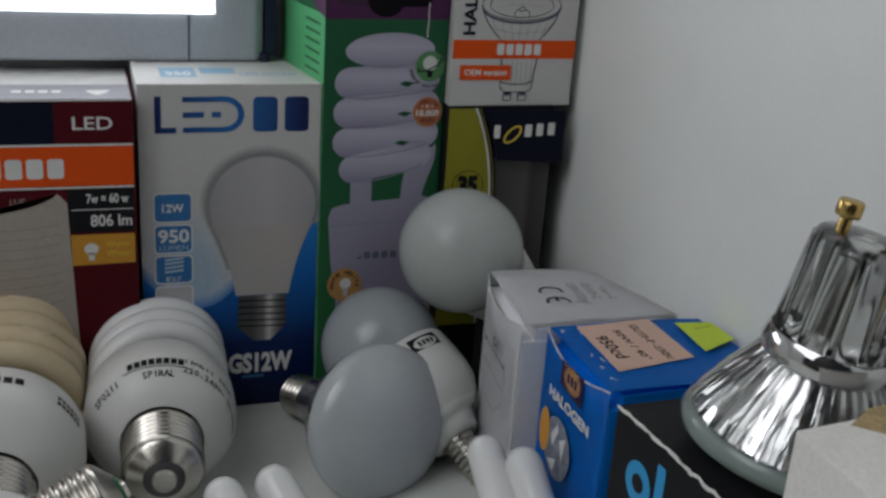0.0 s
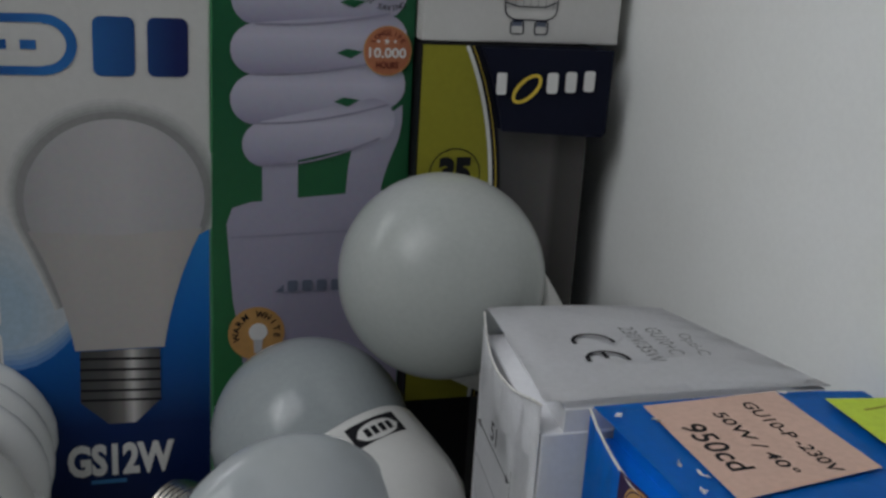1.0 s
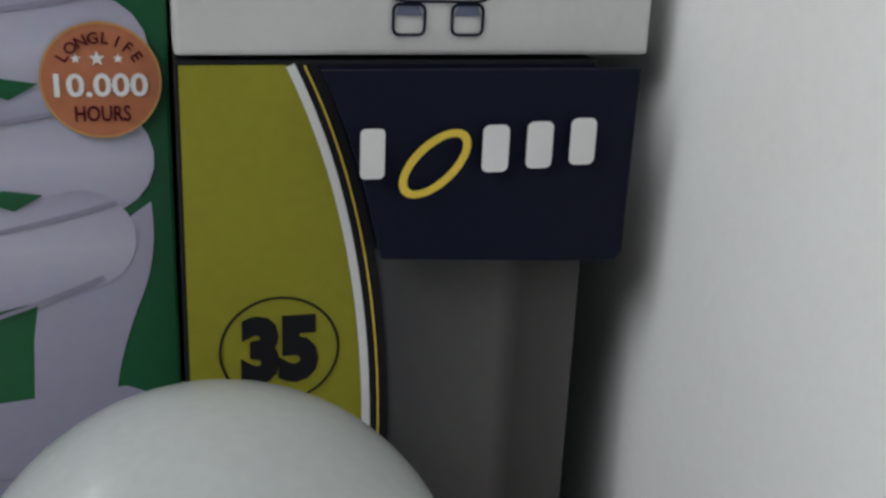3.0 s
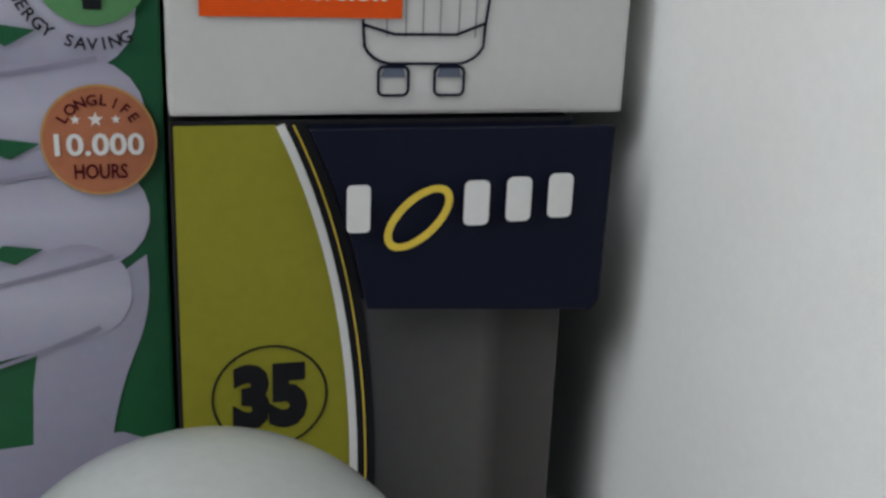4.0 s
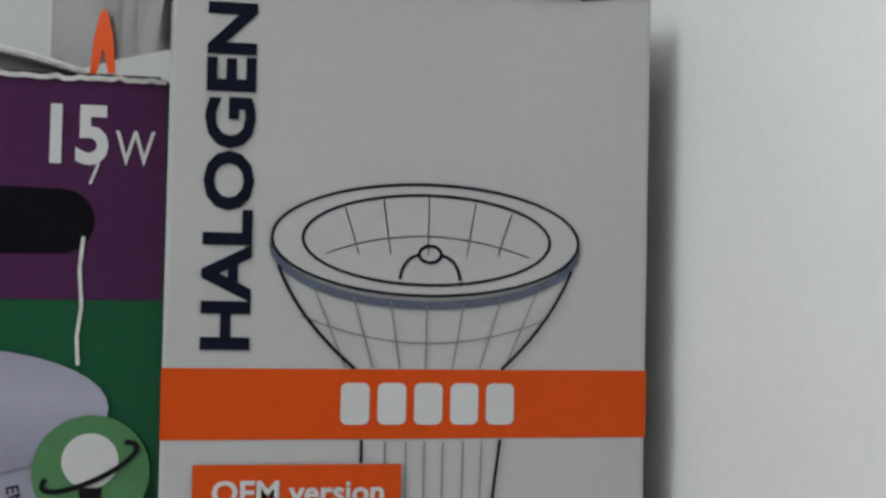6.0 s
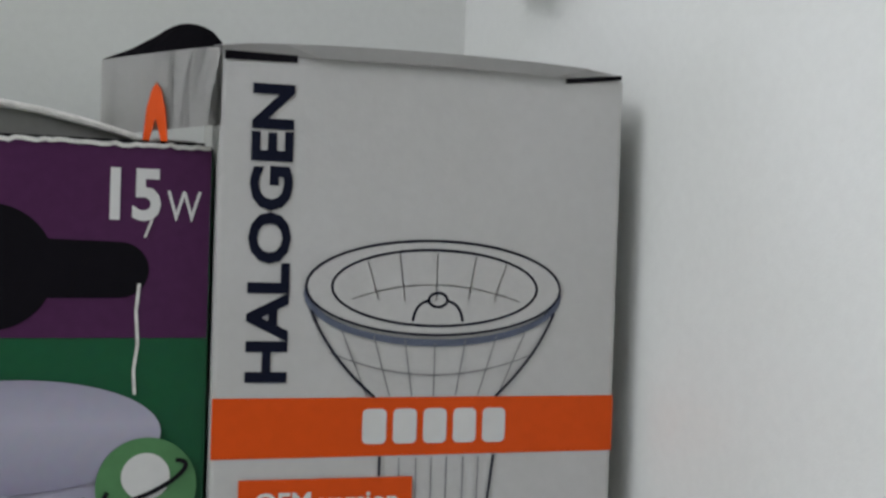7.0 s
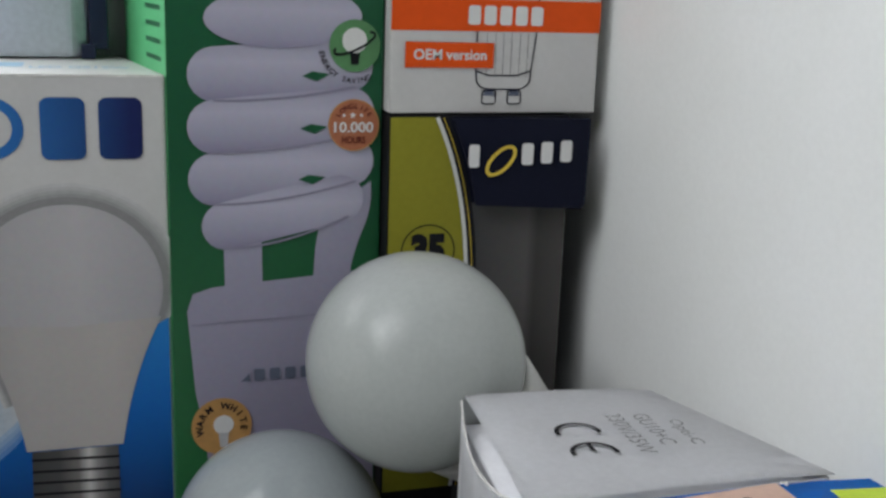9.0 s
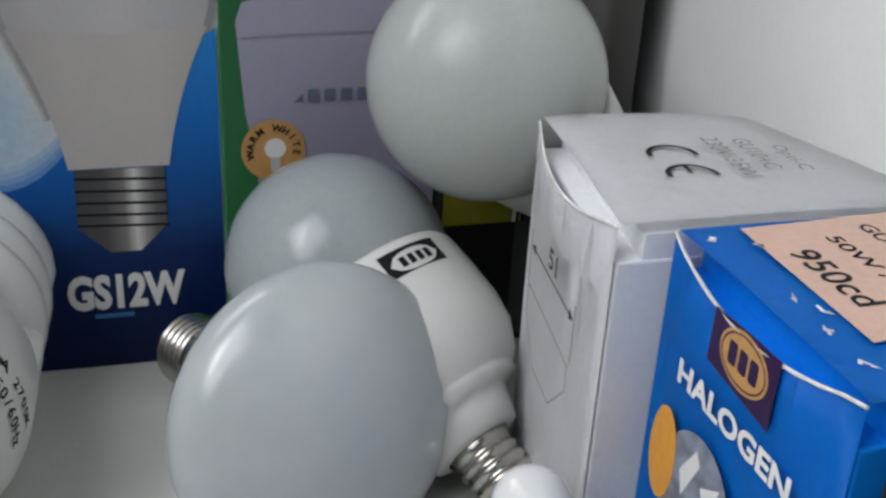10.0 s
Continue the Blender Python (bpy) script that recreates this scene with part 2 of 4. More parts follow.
def sweep(points, radius, seg=14, caps=True):
    """A round tube along points in metres."""
    bm = bmesh.new()
    rings, n = [], len(points)
    pts = [Vector(p) for p in points]
    up = Vector((0.3, 0.2, 1)).normalized()
    for i, p in enumerate(pts):
        d = (pts[min(i + 1, n - 1)] - pts[max(i - 1, 0)]).normalized()
        s = d.cross(up)
        s = s.normalized() if s.length > 1e-4 else d.orthogonal().normalized()
        up = s.cross(d).normalized()
        r = radius(i / (n - 1)) if callable(radius) else radius
        rings.append([bm.verts.new(p + r * (math.cos(2 * math.pi * k / seg) * s + math.sin(2 * math.pi * k / seg) * up)) for k in range(seg)])
    for a, b in zip(rings, rings[1:]):
        for k in range(seg):
            bm.faces.new((a[k], a[(k + 1) % seg], b[(k + 1) % seg], b[k]))
    if caps:
        bm.faces.new(rings[0][::-1]), bm.faces.new(rings[-1])
    return bm


class Face:
    """A printed face: u to the right, v up, in millimetres, with ink layers a little proud of the card."""

    def __init__(self, origin, right, up, su=1.0, sv=1.0):
        r, u = Vector(right).normalized(), Vector(up).normalized()
        n = r.cross(u).normalized()
        u = n.cross(r)
        self.m = Matrix.Translation(Vector(origin) * MM) @ Matrix((r, u, n)).transposed().to_4x4()
        self.m = self.m @ Matrix.Diagonal((MM * su, MM * sv, MM, 1))

    def flat(self, polys, layer):
        bm = bmesh.new()
        for poly in polys:
            vs = [bm.verts.new((u, v, 0.07 * layer)) for u, v in poly]
            if len(vs) > 2:
                bm.faces.new(vs)
        big = [f for f in bm.faces if len(f.verts) > 4]
        if big:
            bmesh.ops.triangulate(bm, faces=big)
        bm.transform(self.m)
        return bm

    def strokes(self, lines, width, layer):
        polys = []
        for line in lines:
            polys += ribbon(line, width)
        return self.flat(polys, layer)

    def text(self, words, u0, v0, u1, v1, layer, turn=0.0, bold=0.0):
        bm = glyphs(words, bold)
        xs, ys = [v.co.x for v in bm.verts], [v.co.y for v in bm.verts]
        w, h = max(xs) - min(xs), max(ys) - min(ys)
        bm.transform(Matrix.Translation((-min(xs), -min(ys), 0)))
        bm.transform(Matrix.Diagonal(((u1 - u0) / w, (v1 - v0) / h, 1, 1)))
        bm.transform(Matrix.Translation((u0, v0, 0.07 * layer)) @ pose(0, 0, 0, 0, 0, turn))
        bm.transform(self.m)
        return bm

    def arc_text(self, words, cu, cv, r, size, start, step, layer, bold=0.02, outward=True):
        """Letters set round a circle, start and step in degrees clockwise from the top."""
        out = bmesh.new()
        for i, ch in enumerate(words):
            if ch == " ":
                continue
            bm = glyphs(ch, bold)
            xs = [v.co.x for v in bm.verts]
            a = start + i * step
            bm.transform(Matrix.Diagonal((size, size, 1, 1)) @ Matrix.Translation((-(min(xs) + max(xs)) / 2, -0.35, 0)))
            place = Matrix.Translation((cu + r * math.sin(radians(a)), cv + r * math.cos(radians(a)), 0.07 * layer))
            bm.transform(place @ pose(0, 0, 0, 0, 0, -a if outward else 180 - a))
            me = bpy.data.meshes.new("glyph")
            bm.to_mesh(me)
            bm.free()
            out.from_mesh(me)
            bpy.data.meshes.remove(me)
        out.transform(self.m)
        return out


def ribbon(line, width):
    """A mitred band along a line, as quads that share their corners."""
    pts = [p for k, p in enumerate(line) if k == 0 or math.dist(p, line[k - 1]) > 1e-6]
    if len(pts) < 2:
        return []
    loop = len(pts) > 3 and math.dist(pts[0], pts[-1]) < 1e-6
    h, left, right = width / 2, [], []
    for k, (x, y) in enumerate(pts):
        a = pts[k - 1] if k else (pts[-2] if loop else None)
        b = pts[k + 1] if k + 1 < len(pts) else (pts[1] if loop else None)
        ns = []
        for p, q in ((a, (x, y)), ((x, y), b)):
            if p is not None and q is not None:
                d = math.dist(p, q)
                ns.append((-(q[1] - p[1]) / d, (q[0] - p[0]) / d))
        nx, ny = sum(n[0] for n in ns), sum(n[1] for n in ns)
        d = math.hypot(nx, ny) or 1.0
        nx, ny = nx / d, ny / d
        m = h / max(0.5, nx * ns[0][0] + ny * ns[0][1])
        left.append((x + nx * m, y + ny * m))
        right.append((x - nx * m, y - ny * m))
    return [[left[k], right[k], right[k + 1], left[k + 1]] for k in range(len(pts) - 1)]


def ellipse(cu, cv, a, b=None, turn=0.0, n=40, a0=0.0, a1=360.0):
    b = a if b is None else b
    c, s = math.cos(radians(turn)), math.sin(radians(turn))
    count = n if a1 - a0 >= 360 else n + 1
    ts = [radians(a0 + (a1 - a0) * k / n) for k in range(count)]
    return [(cu + a * math.cos(t) * c - b * math.sin(t) * s, cv + a * math.cos(t) * s + b * math.sin(t) * c) for t in ts]


def closed(line):
    return line + line[:1]


def ring_polys(cu, cv, a, b, width, turn=0.0, n=40):
    o, i = ellipse(cu, cv, a, b, turn, n), ellipse(cu, cv, a - width, b - width, turn, n)
    return [[o[k], o[(k + 1) % n], i[(k + 1) % n], i[k]] for k in range(n)]


def rounded(u0, v0, u1, v1, r):
    out = []
    for cu, cv, a in ((u1 - r, v1 - r, 0), (u0 + r, v1 - r, 90), (u0 + r, v0 + r, 180), (u1 - r, v0 + r, 270)):
        out += ellipse(cu, cv, r, r, n=5, a0=a, a1=a + 90)
    return out


def capsule(a, b, width):
    """A round-ended band from a to b."""
    ang = math.degrees(math.atan2(b[1] - a[1], b[0] - a[0]))
    return ellipse(b[0], b[1], width / 2, n=10, a0=ang - 90, a1=ang + 90) + ellipse(a[0], a[1], width / 2, n=10, a0=ang + 90, a1=ang + 270)


GLYPHS = {}


def glyphs(words, bold=0.0):
    key = (words, bold)
    if key not in GLYPHS:
        cu = bpy.data.curves.new("lettering_source", "FONT")
        cu.body, cu.offset, cu.resolution_u = words, bold, 3
        ob = new("lettering_source", cu)
        dg = bpy.context.evaluated_depsgraph_get()
        GLYPHS[key] = bpy.data.meshes.new_from_object(ob.evaluated_get(dg))
        bpy.data.objects.remove(ob)
        bpy.data.curves.remove(cu)
    bm = bmesh.new()
    bm.from_mesh(GLYPHS[key])
    return bm


def blocks(u0, v0, u1, v1, count, gap=0.22):
    """A brand mark as plain blocks."""
    step = (u1 - u0) / count
    return [rounded(u0 + i * step + step * gap / 2, v0, u0 + (i + 1) * step - step * gap / 2, v1, min(step, v1 - v0) * 0.18) for i in range(count)]


# ---- the cupboard corner ----
WALL_Y0, WALL_SLOPE = 56.3, 0.125      # the side panel: x = WALL_Y0 - WALL_SLOPE * y


def wall_x(y):
    return WALL_Y0 - WALL_SLOPE * y


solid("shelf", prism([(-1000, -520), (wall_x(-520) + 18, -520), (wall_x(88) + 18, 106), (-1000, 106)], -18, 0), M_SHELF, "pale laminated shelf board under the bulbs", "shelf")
solid("wall_east", prism([(wall_x(-520), -520), (wall_x(-520) + 18, -520), (wall_x(88) + 18, 88), (wall_x(88), 88)], 0, 1100), M_LAMINATE, "smooth white laminated cupboard side panel", "panel")
solid("wall_north", prism(rect(-1000, 64, wall_x(88) + 18, 106), 0, 1100), M_LAMINATE, "white laminated cupboard back panel", "panel")
solid("wall_west", prism(rect(-1018, -520, -1000, 106), 0, 1100), M_LAMINATE, "white laminated cupboard side panel", "panel")
# unseen board, added to hold window light off the cartons at the back
solid("unseen_shade_board", prism([(-1000, -70), (wall_x(-70), -70), (wall_x(64), 64), (-1000, 64)], 520, 538), M_LAMINATE, "unseen white board added above the shelf to shade the back", "shelf")


# ---- cartons ----
def curve_pts(a, b, c, n=12):
    """A bent line from a to c pulled towards b."""
    out = []
    for k in range(n + 1):
        t = k / n
        out.append(tuple((1 - t) ** 2 * p + 2 * t * (1 - t) * q + t * t * r for p, q, r in zip(a, b, c)))
    return out


def halogen_carton():
    box = thing("halogen_carton", (26, 20, 129.2), "white halogen lamp carton with orange band, standing on another carton", "box", "lamp cartons")
    body = part("body", prism([(0, 0), (52, 0), (50.6, 43), (0.2, 43)], 129.2, 197.2, 0.5), M_WHITE, box)
    f = Face((0, 0, 129.2), (1, 0, 0), (0, 0, 1))
    part("orange_band", f.flat([[(0, 19), (52, 19.2), (52, 26.5), (0, 26.4)]], 1), M_ORANGE, body, "orange printed band")
    for shape in blocks(18, 20.6, 37.5, 25.0, 5):
        part("brand_mark", f.flat([shape], 2), M_PRINTW, body, "white block of a brand mark")
    part("small_panel", f.flat([[(3.4, 10.6), (25, 10.6), (25, 16.5), (3.4, 16.5)]], 4.6), M_ORANGE, body, "orange printed panel")
    part("lettering", f.text("OEM version", 5.4, 12.4, 23.2, 14.9, 5.6, bold=0.025), M_PRINTW, body, "white words OEM version")
    bm = f.text("HALOGEN", 0, 0, 36.2, 5.2, 2, bold=0.035)
    bm.transform(f.m @ Matrix.Translation((8.9, 28.3, 0)) @ pose(0, 0, 0, 0, 0, 90) @ f.m.inverted())
    part("lettering", bm, M_NAVY, body, "dark blue word HALOGEN running upwards")
    cu, cv = 27.4, 40.2
    part("drawing_rim", f.flat([q for q in ring_polys(cu, cv - 0.9, 16.8, 6.5, 0.9)], 2), M_RIM, body)
    part("drawing_face", f.flat([ellipse(cu, cv, 16.5, 5.9)], 3), M_WHITE, body)
    for a, b in ((16.7, 6.1), (13.5, 4.95)):
        part("drawing_outline", f.flat(ring_polys(cu, cv, a, b, 0.32), 4), M_NAVY, body)
    lines = [curve_pts((11.6, 37.2), (13.8, 31.5), (19.8, 26.5)), curve_pts((43.2, 37.2), (41, 31.5), (35.6, 26.5)),
             [(20.7, 19), (20.7, 16.6)], [(20.7, 10.5), (20.9, 7.6)] + curve_pts((20.9, 7.6), (21.6, 6.0), (23.8, 5.7), 4),
             [(35.6, 19), (34.5, 9.6), (34.4, 7.6)] + curve_pts((34.4, 7.6), (33.6, 6.0), (31.6, 5.7), 4), [(23.8, 5.7), (31.6, 5.7)],
             [(20.8, 9.9), (24.2, 8.9), (31.2, 8.9), (34.6, 10.2)]]
    lines += [closed(ellipse(27.6, 38.7, 1.2, 0.9, n=16)), curve_pts((24.4, 36.0), (24.7, 38.4), (26.5, 38.6)), curve_pts((30.9, 36.0), (30.6, 38.4), (28.7, 38.6))]
    for u in (22.5, 28.9):
        lines += [closed(rounded(u, 2.2, u + 3.4, 5.4, 0.7))]
    for line in lines:
        part("drawing_outline", f.strokes([line], 0.34, 4), M_NAVY, body)
    part("drawing_pin_shade", f.flat([[(u + 0.3, 4.2), (u + 3.1, 4.2), (u + 2.8, 5.3), (u + 0.6, 5.3)] for u in (22.5, 28.9)], 3), M_RIM, body)
    grey = [[(u, 18.8), (u + 0.25 * (28.4 - u) / 7, 8.6)] for u in (23.2, 25.4, 27.4, 29.4, 31.6, 33.6)]
    grey += [[(u, 33.2 - abs(u - 27.4) * -0.12), (27.4 + (u - 27.4) * 0.72, 26.6)] for u in (15.5, 19.5, 23.5, 27.4, 31.4, 35.5, 39.3)]
    grey += [[(27.4 + (u - 27.4) * 0.9, 44.6 - 0.012 * (u - 27.4) ** 2), (27.4 + (u - 27.4) * 0.75, 38.6)] for u in (17.5, 22, 27.4, 33, 37.5)]
    grey += [curve_pts((16.5, 38.6), (27, 42.6), (38.5, 38.6)), curve_pts((14.0, 32.0), (27.4, 26.4), (40.8, 32.0))]
    for line in grey:
        part("drawing_line", f.strokes([line], 0.16, 3), M_LINE, body)
    # lid pushed up a little, gap shade painted black at both ends, side flap with an orange flame
    lid = bmesh.new()
    cols = []
    for k in range(13):
        u = 51.6 * k / 12 - 1
        z = 197.8 + 1.1 * math.sin(math.pi * k / 12) ** 0.5
        drop = 1.7 if 3 <= k <= 10 else 0.15
        cols.append([lid.verts.new((u * MM, y * MM, (z + dz) * MM)) for y, dz in ((-0.7, -drop), (-0.5, 0), (20, 1.2), (42, 0.6))])
    for a, b in zip(cols, cols[1:]):
        for j in range(3):
            lid.faces.new((a[j], a[j + 1], b[j + 1], b[j]))
    bmesh.ops.solidify(lid, geom=lid.faces[:], thickness=0.5 * MM)
    part("lid", lid, M_WHITE, box, "lifted white lid")
    part("lid_gap_shade", f.flat([[(0.3, 67.1), (9, 67.2), (9, 68.1), (0.3, 68.2)]], 2), M_HOLLOW_SHADE, body, "black patch painted as shade under the lid")
    part("lid_gap_shade", f.flat([[(43.8, 67.0), (51.6, 68.0), (51.6, 68.6), (43.8, 67.7)]], 2), M_HOLLOW_SHADE, body)
    side = bmesh.new()
    for k in range(9):
        t = k / 8
        x, y = -14.2 * (1 - t), 13 * (1 - t) ** 1.2
        side.verts.new((x * MM, y * MM, (187.2 + 1.2 * t) * MM))
        side.verts.new((x * MM, y * MM, (197.0 + 0.8 * t) * MM))
    side.verts.ensure_lookup_table()
    for k in range(8):
        v = side.verts
        side.faces.new((v[2 * k], v[2 * k + 2], v[2 * k + 3], v[2 * k + 1]))
    bmesh.ops.solidify(side, geom=side.faces[:], thickness=0.4 * MM)
    part("side_flap", side, M_WHITE, box, "white side flap bent outwards")
    s = Face((-14.0, 13, 186.0), (15.0, -13, 0), (0, 0, 1))
    flame = [(8.0, 0.4), (8.5, 4.4), (9.3, 6.8), (10.0, 7.6), (10.7, 6.8), (11.5, 4.4), (12.0, 0.4), (10.9, 0.4), (10.0, 3.2), (9.1, 0.4)]
    bm = s.flat([flame], 22)
    part("flame_mark", bm, M_ORANGE, body, "orange flame mark")
    # black sheet in place of the shade inside the flap's opening
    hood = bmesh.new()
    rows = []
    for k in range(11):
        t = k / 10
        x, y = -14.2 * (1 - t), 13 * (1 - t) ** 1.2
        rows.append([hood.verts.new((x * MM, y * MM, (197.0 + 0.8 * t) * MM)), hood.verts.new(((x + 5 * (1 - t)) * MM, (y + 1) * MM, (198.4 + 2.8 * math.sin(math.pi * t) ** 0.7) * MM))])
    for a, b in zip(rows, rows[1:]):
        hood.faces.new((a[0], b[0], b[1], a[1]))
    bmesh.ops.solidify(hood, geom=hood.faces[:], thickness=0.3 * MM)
    part("mouth_shade", hood, M_HOLLOW_SHADE, box, "black sheet standing for shade over the side flap")
    return box


def olive_carton():
    box = thing("olive_carton", (24, 16, 0), "tall lamp carton in olive, navy and grey beside the cupboard panel", "box", "lamp cartons")
    body = part("body", prism(rect(0, 0, 46.1, 40), 0, 128.7, 0.4), M_BLACK, box)
    f = Face((0, 0, -3.9), (1, 0, 0), (0, 0, 1), 0.97, 0.934)
    part("photo_print", f.flat([[(19.5, 6), (47.4, 6), (47.4, 119.4), (19.5, 119.4)]], 1), M_GREYPIC, body, "grey photo print")
    edge = curve_pts((11.6, 141.5), (20.8, 122), (20.6, 92), 16)
    part("olive_field", f.flat([[(0.4, 141.5)] + edge + [(18.5, 40), (0.4, 40)]], 3), M_OLIVE, body, "olive green printed field")
    for d, w, m, lay in ((0.45, 1.0, M_PRINTW, 5), (2.0, 2.4, M_INK, 4), (1.95, 0.22, M_YELLOW, 6)):
        part("stripe", f.strokes([[(u + d, v) for u, v in edge] + [(18.5 + d, 40)]], w, lay), m, body)
    part("number_circle", f.flat(ring_polys(10.7, 107.0, 7.0, 7.0, 0.3), 5), M_INK, body)
    part("lettering", f.text("35", 6.2, 102.6, 15.2, 111.6, 5, bold=0.07), M_INK, body, "black number 35")
    h = Face((0, -3.6, -3.9), (1, 0, 0), (0, 0, 1), 0.97, 0.934)
    shape = [(u + 3.3, v) for u, v in edge if v > 117.6] + [(50.0, 117.6), (51.0, 119.0), (51.2, 141.5)]
    bm = h.flat([shape], 0)
    moved = bmesh.ops.extrude_face_region(bm, geom=bm.faces[:], use_keep_orig=True)["geom"]
    bmesh.ops.translate(bm, verts=[v for v in moved if isinstance(v, bmesh.types.BMVert)], vec=(0, 0.9 * MM, 0))
    head = part("header_panel", bm, M_NAVY, box, "dark navy header panel")
    bm = f.flat([[(u + 3.2, v) for u, v in edge if v > 119] + [(47.4, 119), (47.4, 141.5)]], 2)
    part("header_back", bm, M_NAVY, box)
    part("brand_mark", h.flat(blocks(18.6, 129.4, 22.0, 135.2, 1, 0.2), 14), M_PRINTW, head, "white block of a brand mark")
    for k in range(3):
        part("brand_mark", h.flat(blocks(32.0 + 5.15 * k, 129.8 + 0.3 * k, 36.4 + 5.15 * k, 135.4 + 0.3 * k, 1, 0.3), 14), M_PRINTW, head, "white block of a brand mark")
    part("brand_ring", h.flat(ring_polys(27.3, 131.0, 5.0, 2.7, 0.95, 45, 32), 15), M_YELLOW, head, "slanted yellow ring mark")
    return box


def spiral_carton():
    box = thing("spiral_lamp_carton", (-27, 30, 0), "tall green and purple energy saving lamp carton, top torn open", "box", "lamp cartons")
    x0, x1, y0, y1 = -53.5, -0.4, 5.0, 55.0
    body = part("body", prism([(x0 + 3.9, y0), (x1, y0), (x1, y1), (x0 - 3.0, y1)], 0, 186.0, 0.4), M_GREEN, box)
    f = Face((x0, y0, 0), (1, 0, 0), (0, 0, 1))
    part("purple_field", f.flat([[(4.1, 162.0), (52.9, 162.4), (52.9, 186), (4.1, 185.6)]], 1), M_PURPLE, body, "purple printed top field")
    # hanging hole is not cut: its shaded inside is painted flat in black
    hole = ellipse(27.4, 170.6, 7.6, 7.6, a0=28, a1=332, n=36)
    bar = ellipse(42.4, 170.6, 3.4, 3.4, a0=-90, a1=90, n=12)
    part("hang_hole", f.flat([hole + bar], 2), M_HOLLOW_SHADE, body, "punched hanging hole, its inner shade painted flat in black")
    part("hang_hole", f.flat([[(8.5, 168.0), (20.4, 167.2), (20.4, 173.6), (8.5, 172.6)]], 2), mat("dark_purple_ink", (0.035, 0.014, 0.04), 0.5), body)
    for k, line in enumerate(([(44.7, 169), (44.4, 165.6), (44.7, 161.6), (44.3, 158.4), (44.5, 155.4)], [(45.2, 174.6), (46.0, 176.8)], [(21, 174.8), (22.6, 176.2)], [(4.3, 184), (4.6, 179), (4.4, 175)])):
        part("crease", f.strokes([line], 0.4 if k == 0 else 0.3, 3), M_FIBRE, body, "white crease in the card")
    part("lettering", f.text("E27", 5.6, 176.8, 17.2, 183.0, 3, bold=0.02), M_PRINTW, body, "white words E27")
    part("lettering", f.text("15", 41.0, 176.6, 47.0, 183.0, 3, bold=0.03), M_PRINTW, body, "white number 15")
    part("lettering", f.text("W", 47.7, 176.7, 51.8, 180.4, 3), M_PRINTW, body)
    # printed spiral lamp
    turns = [((12.8, 137.4), (44.4, 139.6), 12.4), ((12.6, 125.6), (45.0, 128.6), 12.4), ((12.6, 113.6), (45.0, 117.4), 12.4), ((15.0, 102.6), (43.2, 108.4), 11.4)]
    def tube_ink(lo, hi):
        return mat_grad("lilac_tube_print", [(0, (0.25, 0.23, 0.33)), (0.22, (0.34, 0.33, 0.43)), (0.62, (0.47, 0.46, 0.56)), (0.85, (0.40, 0.39, 0.49)), (1, (0.33, 0.31, 0.41))], "Z", lo * MM, hi * MM, 0.34, 0.2)
    part("printed_turn", f.flat([ellipse(29.9, 150.3, 17.9, 6.9, 2)], 5), tube_ink(142, 158), body)
    for i, (a, b, w) in enumerate(turns):
        part("printed_turn", f.flat([capsule((a[0] + 1.6, a[1]), b, w)], 2 + i % 2), tube_ink(a[1] - w / 2, b[1] + w / 2), body)
    part("printed_leg", f.flat([capsule((20.2, 101), (20.4, 88), 8.8)], 1.6), M_LILAC, body)
    part("printed_leg", f.flat([[(38.6, 104)] + curve_pts((50.6, 112.5), (51.4, 106), (48.6, 100), 6) + curve_pts((48.6, 100), (46.2, 94), (45.6, 88), 6) + [(36.8, 88), (37.4, 97)]], 1.6), M_LILAC, body)
    part("printed_base", f.flat([[(8.8, 62), (7.2, 82.4), (8.6, 86.6), (13, 88.0), (47, 90.6), (51.4, 88.6), (52.6, 82), (52.6, 4), (14, 4), (11.0, 50)]], 3), M_LILAC, body, "lilac printed lamp base")
    for a, b, w in turns:
        part("printed_shade", f.strokes([curve_pts((a[0] + 1, a[1] - w / 2 + 0.4), (28, a[1] - w / 2 - 0.2), (b[0] + 2, b[1] - w / 2 + 1.4))], 0.5, 5), M_LILACD, body)
    part("printed_shade", f.strokes([[(8.2, 79.0), (51, 80.4)]], 0.4, 5), M_LILACD, body)
    for u, v in ((34.0, 137.2), (33.6, 125.1), (33.2, 113.2)):
        part("leaf_mark", f.flat([[(u, v), (u + 2.4, v + 1.1), (u + 6.4, v + 0.5), (u + 3.4, v - 1.2)]], 6), M_GREEN, body)
    part("badge", f.flat([ellipse(46.2, 144.2, 6.0)], 7), M_BADGEG, body, "round green energy saving badge")
    part("badge_lamp", f.flat([ellipse(46.1, 145.4, 2.9)], 8), M_PRINTW, body)
    part("badge_lamp_cap", f.flat([[(45, 142.6), (47.4, 142.6), (47.1, 139.9), (45.3, 139.9)]], 9), M_INK, body)
    part("badge_orbit", f.strokes([ellipse(46.1, 144.8, 5.2, 1.5, 25, a0=150, a1=395)], 0.55, 10), M_INK, body)
    part("lettering", f.arc_text("ENERGY SAVING", 46.1, 144.1, 7.8, 1.8, 258, -8.6, 9, outward=False), M_INK, body, "dark words ENERGY SAVING round the badge")
    part("badge", f.flat([ellipse(46.2, 125.9, 6.1)], 7), M_TERRA, body, "round terracotta long life badge")
    part("badge_edge", f.flat(ring_polys(46.2, 125.9, 6.1, 6.1, 0.25), 8), M_TAN, body)
